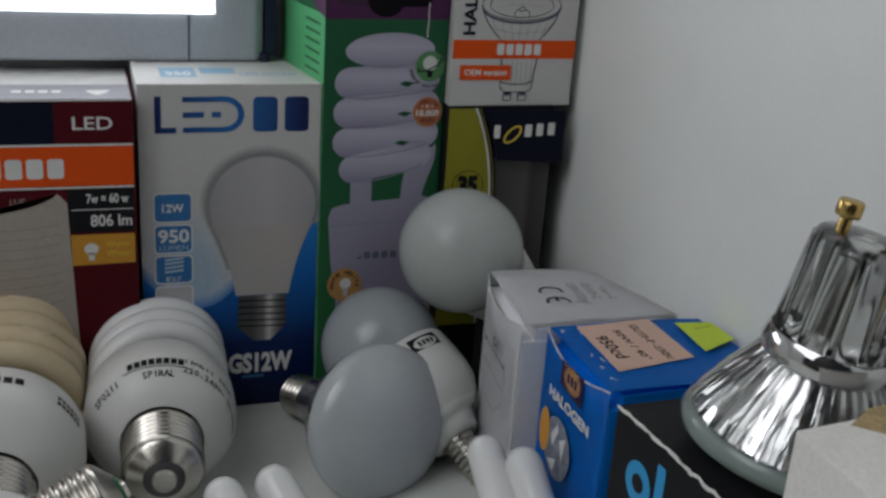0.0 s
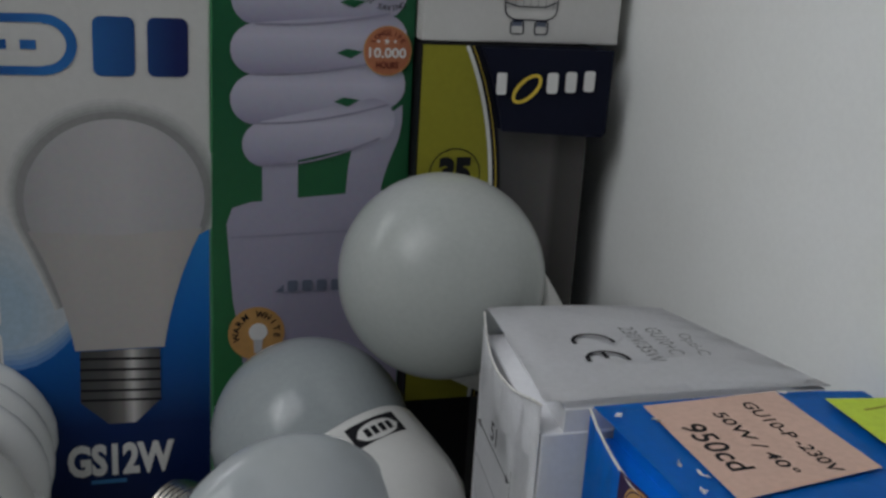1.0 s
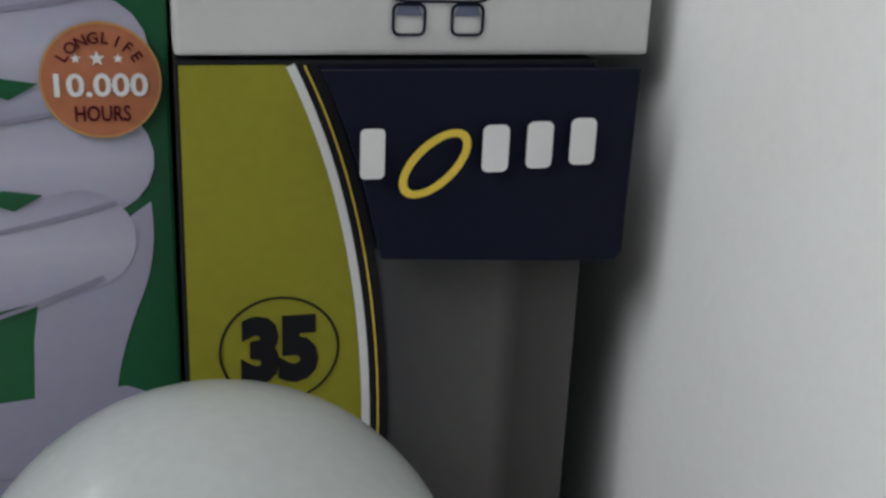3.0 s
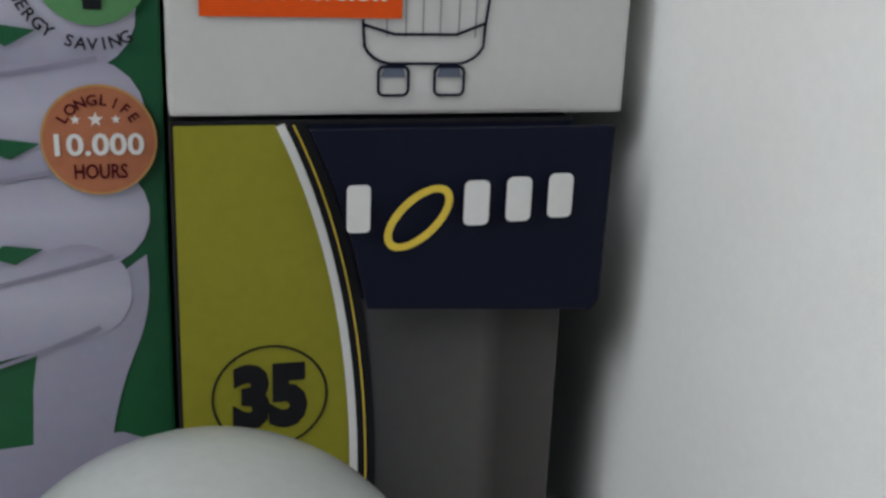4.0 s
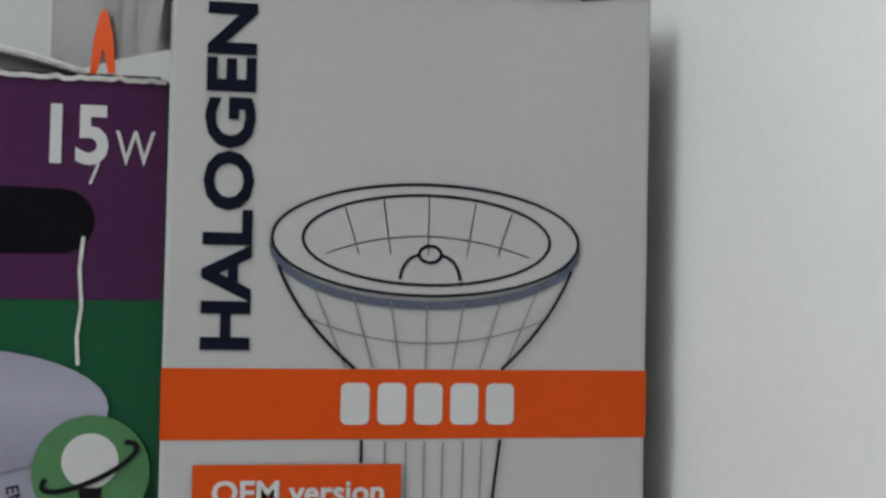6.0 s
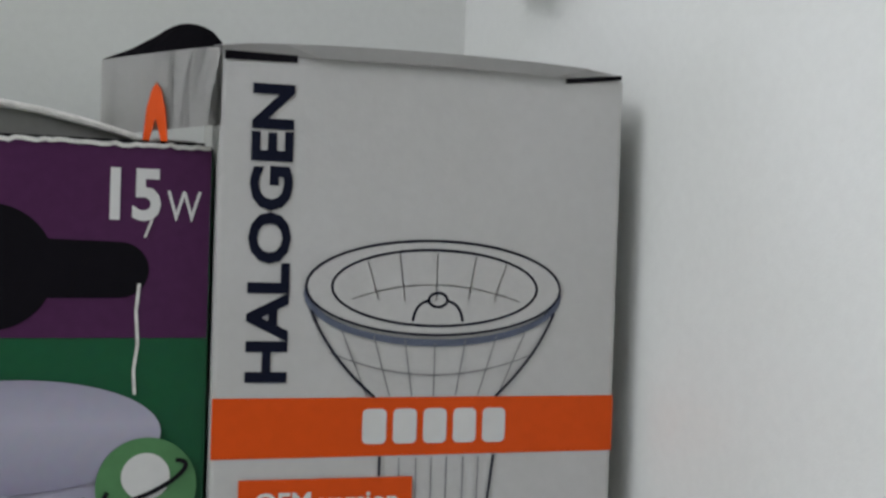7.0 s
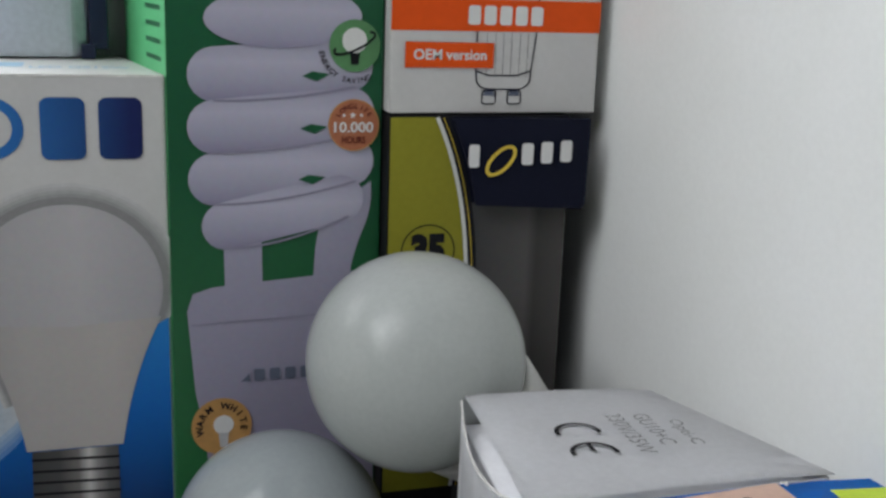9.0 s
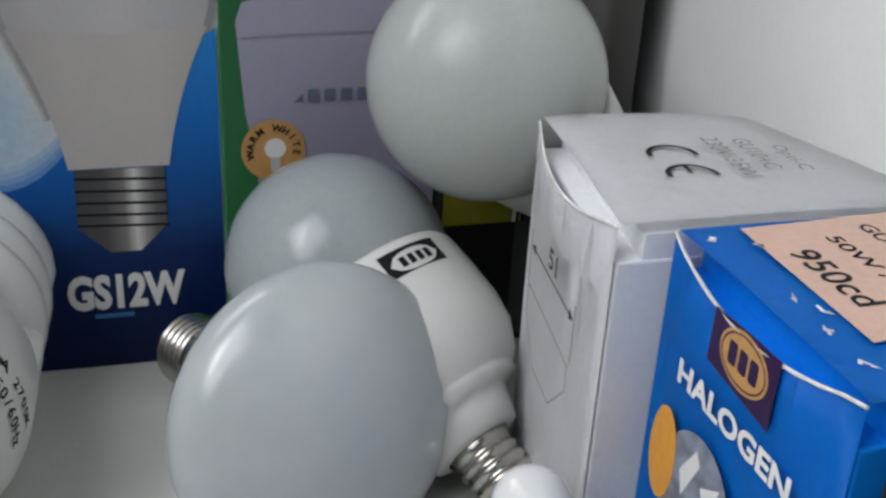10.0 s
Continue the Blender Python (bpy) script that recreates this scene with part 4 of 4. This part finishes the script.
    for u, v in ((8.6, -8), (5.0, -24), (6.0, -28), (4.2, -33), (2.6, -5), (39, -2), (3.6, -41)):
        bits = ribbon([(u + rng.uniform(-1.0, 1.0), v + rng.uniform(-1.4, 1.4)) for _ in range(4)], 0.55)
        part("scuff", t.flat(bits, 2), M_FIBRE, box, "white scuff mark")
    return box


def black_carton():
    quad = [(9.2, -147.0), (71.5, -145.5), (75.0, -209.0), (13.5, -209.0)]
    cx, cy = 38, -184
    box = thing("black_lamp_carton", (cx, cy, 0), "black lamp carton with pale worn edges and blue letters", "box", "lamp cartons")
    bl, br, fr, fl = quad
    body = part("body", prism([bl, fl, fr, br], 0, 74.0, 0.5), M_BLACK, box)
    rng = random.Random(3)
    pts = [Vector((*bl, 74.0)).lerp(Vector((*fl, 74.0)), k / 40) + Vector((rng.uniform(-0.3, 0.3), rng.uniform(-0.2, 0.2), rng.uniform(-0.3, 0.3))) for k in range(41)]
    part("worn_edge", sweep([p * MM for p in pts], lambda t: 0.0003 + 0.0003 * abs(math.sin(23 * t)), 6), M_FIBRE, box, "white worn card edge")
    f = Face((9.0, -147.0, 5), (4.3, -62, 0), (0, 0, 1), 0.87, 0.92)
    part("brand_mark", f.flat([ellipse(18, 56, 7.5, 7.5)[k:] + ellipse(18, 56, 7.5, 7.5)[:k] for k in (0,)] + blocks(27, 48, 33, 69, 1, 0.2), 1), M_CYAN, body, "bright blue blocks of a brand mark")
    part("brand_hole", f.flat([ellipse(18, 56, 3.4, 3.2)], 2), M_BLACK, body)
    return box


halogen_carton()
olive_carton()
spiral_carton()
led_carton()
red_carton()
white_carton()
blue_carton()
black_carton()


# ---- bulbs ----
def screw_profile(r, h0, h1, turns):
    """Rounded screw thread from h0 to h1."""
    out = []
    for k in range(turns * 6 + 1):
        out.append((r - 0.045 * r * (1 - math.cos(2 * math.pi * k / 6)), h0 + (h1 - h0) * k / (turns * 6)))
    return out


def screw_cap(parent, m, r, length, turns, h0, green=False):
    cap = part("screw_cap", lathe([(r * 0.98, h0)] + screw_profile(r, h0 + 1.5, h0 + length * 0.72, turns) + [(r * 0.86, h0 + length * 0.80), (r * 0.5, h0 + length * 0.93)], m, 40), M_NICKEL, parent, "nickel screw cap", True)
    part("insulator", lathe([(r * 0.56, h0 + length * 0.9), (r * 0.36, h0 + length * 0.97), (0, h0 + length * 0.975)], m, 24), M_GREENP if green else M_CERAMIC, cap)
    part("contact", lathe([(r * 0.34, h0 + length * 0.95), (r * 0.28, h0 + length * 1.02), (0, h0 + length * 1.03)], m, 20), M_NICKEL, cap)
    return cap


def ball(r, h, a0=0.0, a1=180.0, n=24):
    """Profile of a ball round height h, from its pole at -z (0) to +z (180)."""
    return [(r * math.sin(radians(a0 + (a1 - a0) * k / n)), h - r * math.cos(radians(a0 + (a1 - a0) * k / n))) for k in range(n + 1)]


# globe lamp leaning in the corner
g = thing("globe_bulb", (8, -20, 50), "opal globe lamp with a white collar leaning on cartons", "light bulb", "loose bulbs")
m = axis_pose((1.6, -22.4, 76.4), (0.72, 0.20, -0.66))
part("globe", lathe(ball(24.7, 0, 0, 148), m, 64), M_OPAL, g, "opal glass globe", True)
part("collar", lathe([(13.6, 20.5), (17.6, 18.6), (18.0, 20.0), (16.8, 26), (15.2, 33), (12.5, 36)], m, 48), M_PLASTIC, g, "white plastic collar", True)
screw_cap(g, m, 6.8, 18, 5, 36)

# globe lamp with a printed collar
k = thing("collared_globe_bulb", (0, -45, 10), "frosted globe lamp with white collar and small screw cap lying down", "light bulb", "loose bulbs")
AX = Vector((0.43, -0.77, -0.47)).normalized()
m2 = axis_pose((-28.2, -19.0, 35.0), AX) @ Matrix.Scale(0.97, 4)
part("globe", lathe(ball(25.0, 0, 0, 125), m2, 64), M_OPAL2, k, "frosted glass globe", True)
col = part("collar", lathe([(20.0, 12.0), (22.6, 11.2), (23.2, 12.2), (23.5, 20), (23.4, 28), (22.4, 34), (19.6, 39), (17.0, 41.4), (16.4, 42.2), (16.6, 43), (12.6, 44.2), (11.6, 47), (10.4, 51), (7.4, 51.5)], m2, 56), M_PLASTIC, k, "white plastic collar", True)
screw_cap(k, m2, 7.0, 24, 6, 51)


def on_lathe(m, profile, polys, proud=0.12):
    """Wrap flat ink shapes (angle in degrees, height in millimetres) round a turned part; wide shapes are cut into narrow strips."""
    bm = bmesh.new()
    hs, rs = [p[1] for p in profile], [p[0] for p in profile]
    for poly in polys:
        lo, hi = min(p[0] for p in poly), max(p[0] for p in poly)
        cuts = max(1, math.ceil((hi - lo) / 4))
        for k in range(cuts):
            a, b = lo + (hi - lo) * k / cuts, lo + (hi - lo) * (k + 1) / cuts
            span = []
            for q in (a, b):
                q = min(max(q, lo + 1e-3), hi - 1e-3)
                hit = []
                for (x0, y0), (x1, y1) in zip(poly, poly[1:] + poly[:1]):
                    if (x0 - q) * (x1 - q) <= 0 and abs(x1 - x0) > 1e-9:
                        hit.append(y0 + (y1 - y0) * (q - x0) / (x1 - x0))
                span.append((min(hit), max(hit)))
            ring = [(a, span[0][0]), (b, span[1][0]), (b, span[1][1]), (a, span[0][1])]
            vs = []
            for an, h in ring:
                r = float(np.interp(h, hs, rs)) + proud
                vs.append(bm.verts.new((r * MM * math.cos(radians(an)), r * MM * math.sin(radians(an)), h * MM)))
            bm.faces.new(vs)
    bm.transform(m)
    return bm


def wrap_text(m, profile, words, a_mid, h, size, step, bold=0.02, flip=1, proud=0.1):
    """Letters round a turned part at height h, each stepping by step degrees."""
    out = bmesh.new()
    hs, rs = [p[1] for p in profile], [p[0] for p in profile]
    r = float(np.interp(h, hs, rs))
    r2 = float(np.interp(h + 1, hs, rs))
    slope = math.atan2(r2 - r, 1.0)
    for i, ch in enumerate(words):
        if ch == " ":
            continue
        bm = glyphs(ch, bold)
        xs = [v.co.x for v in bm.verts]
        a = radians(a_mid + (i - (len(words) - 1) / 2) * step * flip)
        bm.transform(Matrix.Diagonal((size * MM, size * MM, 1, 1)) @ Matrix.Translation((-(min(xs) + max(xs)) / 2, -0.35, 0)))
        e_r = Vector((math.cos(a), math.sin(a), 0))
        e_t = Vector((-math.sin(a), math.cos(a), 0)) * flip
        e_h = (Vector((0, 0, 1)) * math.cos(slope) + e_r * math.sin(slope)) * flip
        nrm = e_t.cross(e_h)
        fr = Matrix((e_t, e_h, nrm)).transposed().to_4x4()
        bm.transform(Matrix.Translation((e_r * r + Vector((0, 0, h))) * MM + nrm * proud * MM) @ fr)
        me = bpy.data.meshes.new("glyph")
        bm.to_mesh(me)
        bm.free()
        out.from_mesh(me)
        bpy.data.meshes.remove(me)
    out.transform(m)
    return out


def facing(m, to):
    """The angle, in degrees, round a turned part's axis that faces a place in millimetres."""
    v = m.inverted() @ (Vector(to) * MM)
    return math.degrees(math.atan2(v.y, v.x))


PROF2 = [(23.2, 12.2), (23.5, 20), (23.4, 28), (22.4, 34)]
a = facing(m2, (-30, -160, 230)) - 8
sgn = 1
part("brand_frame", on_lathe(m2, PROF2, [[(a - 23, 13.6), (a + 13, 13.6), (a + 13, 19.6), (a - 23, 19.6)]], 0.10), M_INK, col, "black framed brand mark")
part("brand_oval", on_lathe(m2, PROF2, [[(a - 5 + 15 * math.cos(radians(t)), 17 + 2.5 * math.sin(radians(t))) for t in range(0, 360, 20)]], 0.2), M_PLASTIC, col)
for j in range(4):
    part("brand_block", on_lathe(m2, PROF2, [[(a - 15 + 5.2 * j, 15.8), (a - 11.4 + 5.2 * j, 15.8), (a - 11.4 + 5.2 * j, 18.2), (a - 15 + 5.2 * j, 18.2)]], 0.3), M_INK, col)

# reflector lamp, its pearl face to the room
r = thing("reflector_bulb", (-50, -30, 0), "pearl faced reflector bulb with silvered neck lying on the shelf", "light bulb", "loose bulbs")
AR = Vector((0.36, -0.90, 0.23)).normalized()
F = Vector((-37.6, -61.0, 23.8))
m3 = axis_pose(F, AR) @ Matrix.Scale(0.95, 4)
face = [(31.0, -6.5), (31.6, -3.5), (31.3, -1.0), (30.2, 1.4), (28.0, 3.6), (24.4, 7.0), (19, 10.2), (13, 12.4), (6.5, 13.6), (0, 14.0)]
part("face", lathe(face, m3, 72), M_FROST, r, "pearl glass face", True)
part("neck", lathe([(31.0, -6.5), (29.0, -11), (23.5, -19), (16, -29), (11.5, -38), (9.5, -50)], m3, 56), M_MIRROR, r, "grey silvered neck", True)
m3b = axis_pose(F - AR * 46.0, -AR)
screw_cap(r, m3b, 8.6, 20, 5, 0)


# spiral lamps lying with their caps to the room
def spiral_lamp(name, base, m, r, tube, turns, material, label, group):
    """Along the pose's z axis: cap at -z, plastic base, then the coil."""
    th = thing(name, base, label, "light bulb", group)
    prof = [(14.2, 0), (16.5, 1.0), (20.0, 4.0), (r - 2.2, 8.5), (r - 0.6, 12.5), (r, 17), (r - 0.2, 28), (r - 1.4, 30.5), (r - 6, 31.5)]
    b = part("base", lathe(prof, m, 64), M_PLASTIC, th, "white plastic lamp base", True)
    length = turns * tube * 2.12
    for side in range(2):
        pts = []
        for q in range(int(turns * 18) + 1):
            t = q / (turns * 18)
            an = 2 * math.pi * t * turns / 2 + math.pi * side
            rr = r - tube - 0.3 - (5.5 * max(0, t - 0.88) / 0.12)
            pts.append(m @ Vector((rr * math.cos(an) * MM, rr * math.sin(an) * MM, (34 + tube + length * t) * MM)))
        part("coil", sweep(pts, tube * MM, 14), material, th, "coiled glass tube", True)
    part("core", lathe([(r - 2.6 * tube, 31), (r - 2.6 * tube, 34 + length)], m, 24), M_CERAMIC, th)
    cm = m @ pose(0, 0, 0, 180, 0, 0)
    screw_cap(th, cm, 13.6, 25, 6, 0)
    return th, b, prof


AS = Vector((0.05, 0.99, 0.0)).normalized()
m4 = axis_pose((-117.6, -63, 26.9), AS)
mega, mbase, mprof = spiral_lamp("spiral_bulb", (-119, -50, 20), m4, 26.8, 4.9, 3.4, M_TUBE, "white spiral energy saving lamp with nickel screw cap", "loose bulbs")
top = facing(m4, (-122.5, -80, 200))
for j in range(8):
    part("brand_block", on_lathe(m4, mprof, [[(top - 24 + 5.6 * j, 10.2), (top - 19.4 + 5.6 * j, 10.2), (top - 19.4 + 5.6 * j, 12.8), (top - 24 + 5.6 * j, 12.8)]], 0.12), M_INK, mbase, "dark block of a brand mark")
part("rule", on_lathe(m4, mprof, [[(top - 28, 9.2), (top + 26, 9.2), (top + 26, 9.6), (top - 28, 9.6)]], 0.12), M_INK, mbase)
part("lettering", wrap_text(m4, mprof, "SPIRAL", top, 7.2, 3.3, 4.6), M_INK, mbase, "dark word SPIRAL")
part("lettering", wrap_text(m4, mprof, "11Watt 96mA 2700K", top + 58, 12.4, 3.4, 4.6), M_INK, mbase, "dark words 11Watt 96mA 2700K")
part("lettering", wrap_text(m4, mprof, "220-240V~ 50/60Hz", top + 60, 8.8, 3.4, 4.8), M_INK, mbase, "dark words 220-240V 50/60Hz")
part("lettering", wrap_text(m4, mprof, "SP0211", top - 48, 8.0, 3.6, 4.8), M_INK, mbase, "dark code SP0211")

m5 = axis_pose((-171.5, -84, 28.6), Vector((0.03, 0.99, 0.03)).normalized())
yel, ybase, yprof = spiral_lamp("yellowed_spiral_bulb", (-176, -50, 20), m5, 28.5, 5.8, 4.2, M_BEIGETUBE, "spiral energy saving lamp with yellowed coil and white base", "loose bulbs")
top5 = facing(m5, (-172, -80, 200))
for j in range(3):
    part("brand_block", on_lathe(m5, yprof, [[(top5 + 2 + 7.2 * j, 17.5), (top5 + 7.4 + 7.2 * j, 17.5), (top5 + 7.4 + 7.2 * j, 21.5), (top5 + 2 + 7.2 * j, 21.5)]], 0.12), M_INK, ybase, "dark block of a brand mark")
part("code_bars", on_lathe(m5, yprof, [[(top5 + 46 + 4 * j, 16 + 3 * i), (top5 + 49 + 4 * j, 16 + 3 * i), (top5 + 49 + 4 * j, 18 + 3 * i), (top5 + 46 + 4 * j, 18 + 3 * i)] for j in range(6) for i in range(2)], 0.12), M_INK, ybase)


# folded tube lamps in front
def folded_tube(name, base, tips, back, r, label):
    th = thing(name, base, label, "light bulb", "loose bulbs")
    for p, q in tips:
        a, b = Vector(p) * MM, Vector(q) * MM
        d = (b - a).normalized()
        pts = [a + d * (r * MM) * (1 - math.cos(t)) for t in (0.02, 0.3, 0.6, 0.9, 1.2, 1.571)] + [a.lerp(b, s) for s in (0.4, 0.7, 1.0)]
        radii = [math.sin(t) * r * MM for t in (0.05, 0.3, 0.6, 0.9, 1.2, 1.571)] + [r * MM] * 3
        part("tube", sweep(pts, lambda t, rr=radii: rr[min(len(rr) - 1, round(t * (len(rr) - 1)))], 20), M_TUBE, th, "white glass tube", True)
    return th


folded_tube("folded_tube_bulb", (-10, -130, 0), [((-13.0, -96, 36), (-14, -150, 7)), ((-4.5, -109, 38), (-3.0, -160, 9))], None, 6.4, "white folded tube lamp lying on the shelf")
folded_tube("folded_tube_bulb", (-90, -100, 0), [((-104, -101, 34), (-88, -142, 8)), ((-88, -99, 35), (-68, -140, 8))], None, 6.4, "white folded tube lamp in front of cartons")

# screw cap of another lamp, pointing to the room
low = thing("capped_bulb", (-131, -150, 0), "white lamp base with a nickel screw cap pointing up", "light bulb", "loose bulbs")
m6 = axis_pose((-153, -128, 38.5), (0.85, 0.2, 0.35))
part("base", lathe([(22, -45), (24, -30), (23, -12), (18, -4), (13.6, 0)], m6, 40), M_PLASTIC, low, "white plastic lamp base", True)
screw_cap(low, m6, 13.6, 24, 6, 0, True)

# glass reflector lamp standing on its face
L = thing("glass_spot_lamp", (42, -181, 74.2), "clear glass reflector spot lamp standing face down, brass pins up", "light bulb", "loose bulbs")
LC = (45.0, -181.2, 75.4)
m7 = axis_pose(LC, (0.15, -0.05, 1), 20) @ Matrix.Diagonal((0.71, 0.71, 0.74, 1))
R = 44.0
part("front_ring", lathe([(R - 2.5, 0), (R, 1.2), (R + 0.6, 4.5), (R - 0.5, 7.5), (R - 3, 9)], m7, 72), M_RIMGLASS, L, "thick greenish glass rim", True)
bm = bmesh.new()
n = 96
rings = []
for rr, h in ((R - 3, 8.5), (R - 6, 14), (R - 12, 23), (R - 18, 31), (R - 22.5, 37)):
    rings.append([bm.verts.new(((rr + (1.2 if q % 3 == 0 else -0.7)) * MM * math.cos(2 * math.pi * q / n), (rr + (1.2 if q % 3 == 0 else -0.7)) * MM * math.sin(2 * math.pi * q / n), h * MM)) for q in range(n)])
for a, b in zip(rings, rings[1:]):
    for q in range(n):
        bm.faces.new((a[q], a[(q + 1) % n], b[(q + 1) % n], b[q]))
bm.transform(m7)
part("reflector", bm, M_REFLECT, L, "ribbed mirror reflector")
part("reflector_glass", lathe([(R - 1.5, 9), (R - 4.2, 15), (R - 10.2, 24.4), (R - 16, 32.6), (R - 20.5, 38.6)], m7, 72), M_GLASS, L, "", True)
part("neck_ring", lathe([(R - 20, 38), (R - 19.2, 41), (R - 20.4, 46), (R - 21.2, 47)], m7, 64), M_REFLECT, L, "", True)
bm = bmesh.new()
rings = []
for rr, h in ((R - 19.8, 46.5), (R - 21.0, 62), (R - 22.6, 82), (R - 25.0, 85.5), (R - 30, 86.5), (0.01, 86.6)):
    rings.append([bm.verts.new(((rr + 0.5 * math.cos(q * math.pi / 4) * (h < 84)) * MM * math.cos(2 * math.pi * q / n), (rr + 0.5 * math.cos(q * math.pi / 4) * (h < 84)) * 0.86 * MM * math.sin(2 * math.pi * q / n), h * MM)) for q in range(n)])
for a, b in zip(rings, rings[1:]):
    for q in range(n):
        bm.faces.new((a[q], a[(q + 1) % n], b[(q + 1) % n], b[q]))
bm.transform(m7)
part("glass_neck", bm, M_GLASS, L, "ribbed clear glass neck", True)
part("inner_tube", lathe([(16, 40), (9, 50), (6, 78), (0, 79)], m7, 32), M_REFLECT, L)
for q in range(9):
    ms = m7 @ pose(0, 0, 0, 0, 0, 20 + 40 * q) @ Matrix.Translation((15 * MM, 0, 0))
    part("inner_rib", lathe([(1.4, 46), (1.4, 84)], ms, 8), M_REFLECT, L)
for sx in (-7.6, 7.6):
    mp = Matrix.Translation((sx * 0.93 * MM, -sx * 0.36 * MM, -sx * 0.10 * MM)) @ m7
    part("pin", lathe([(2.4, 85.5), (2.4, 92), (2.2, 92.5), (4.6, 93.2), (4.8, 94), (4.8, 98), (4.4, 98.8), (0, 98.9)], mp, 28), M_BRASS, L, "brass contact pin", True)

# lit lamp unit standing on the cartons
U = thing("light_panel", (-165, 56, 137.3), "grey plastic light panel with a bright lit window standing on cartons", "lamp")
hous = part("housing", prism([(-262, 46), (-69.5, 46), (-65.7, 49), (-65.7, 63.5), (-262, 63.5)], 137.5, 225, 1.2), M_HOUSING, U, "grey plastic housing")
part("lit_window", prism(rect(-252, 45.2, -86.0, 46.4), 156.6, 215, 0.4), M_STRIP, U, "bright white lit window")
part("seam", prism(rect(-96.4, 45.6, -96.0, 46.2), 137.8, 156.4), M_INK, hous)
part("end_piece", prism(rect(-65.5, 47.5, -60.9, 60), 139.5, 172.5, 0.5), M_DKBLUE, U, "dark blue plastic end piece")
part("foot", prism(rect(-67.5, 45.2, -64, 49), 137.2, 140.9, 0.4), M_DKBLUE, U)

# peg in the side panel
pg = thing("shelf_peg", (wall_x(28), 28, 219), "small clear plastic shelf peg in the white panel", "peg")
nrm = Vector((-1, -WALL_SLOPE, 0)).normalized()
mpg = axis_pose((wall_x(28), 28, 219), nrm)
part("pin", lathe([(2.4, -2), (2.4, 7), (2.0, 8), (0, 8.1)], mpg, 20), mat("clear_plastic", (0.62, 0.66, 0.64), 0.2, transmission=0.3), pg)
along = Vector((WALL_SLOPE, -1, 0)).normalized()
c = Vector((wall_x(28), 28, 219)) + nrm * 3
poly = [tuple((c + along * s + nrm * q)[:2]) for s, q in ((-9, -2.8), (9, -2.8), (9, 2.8), (-9, 2.8))]
part("plate", prism(poly, 217.5, 222, 0.8), mat("clear_plastic", (0.62, 0.66, 0.64), 0.2, transmission=0.3), pg)


# cream carton close to the camera
cc = thing("cream_carton", (35, -250, 0), "cream card carton with a brown stained top", "box", "lamp cartons")
cb = part("body", prism([(9, -226), (8, -274), (67, -268), (67, -220)], 0, 110.5, 0.6), M_CREAM, cc)
tf = Face((9, -226, 110.5), (1, 0.1, 0), (0, 1, 0))
part("stain", tf.flat([[(14, -2), (24, 3), (54, 4), (54, -12), (34, -14), (20, -9)]], 1), mat("brown_stain", (0.42, 0.31, 0.16), 0.6, vary=0.25, stain=0.3, scale=90), cb, "yellow brown stain")
lf = Face((9, -226, -4), (-1, -48, 0), (0, 0, 1))
part("printed_arc", lf.strokes([ellipse(16, 88, 5, 6, a0=60, a1=300, n=18)], 1.3, 1), M_INK, cb, "black printed arc")
part("printed_arc", lf.strokes([ellipse(30, 88, 5, 6, a0=60, a1=300, n=18)], 1.3, 1), M_INK, cb)
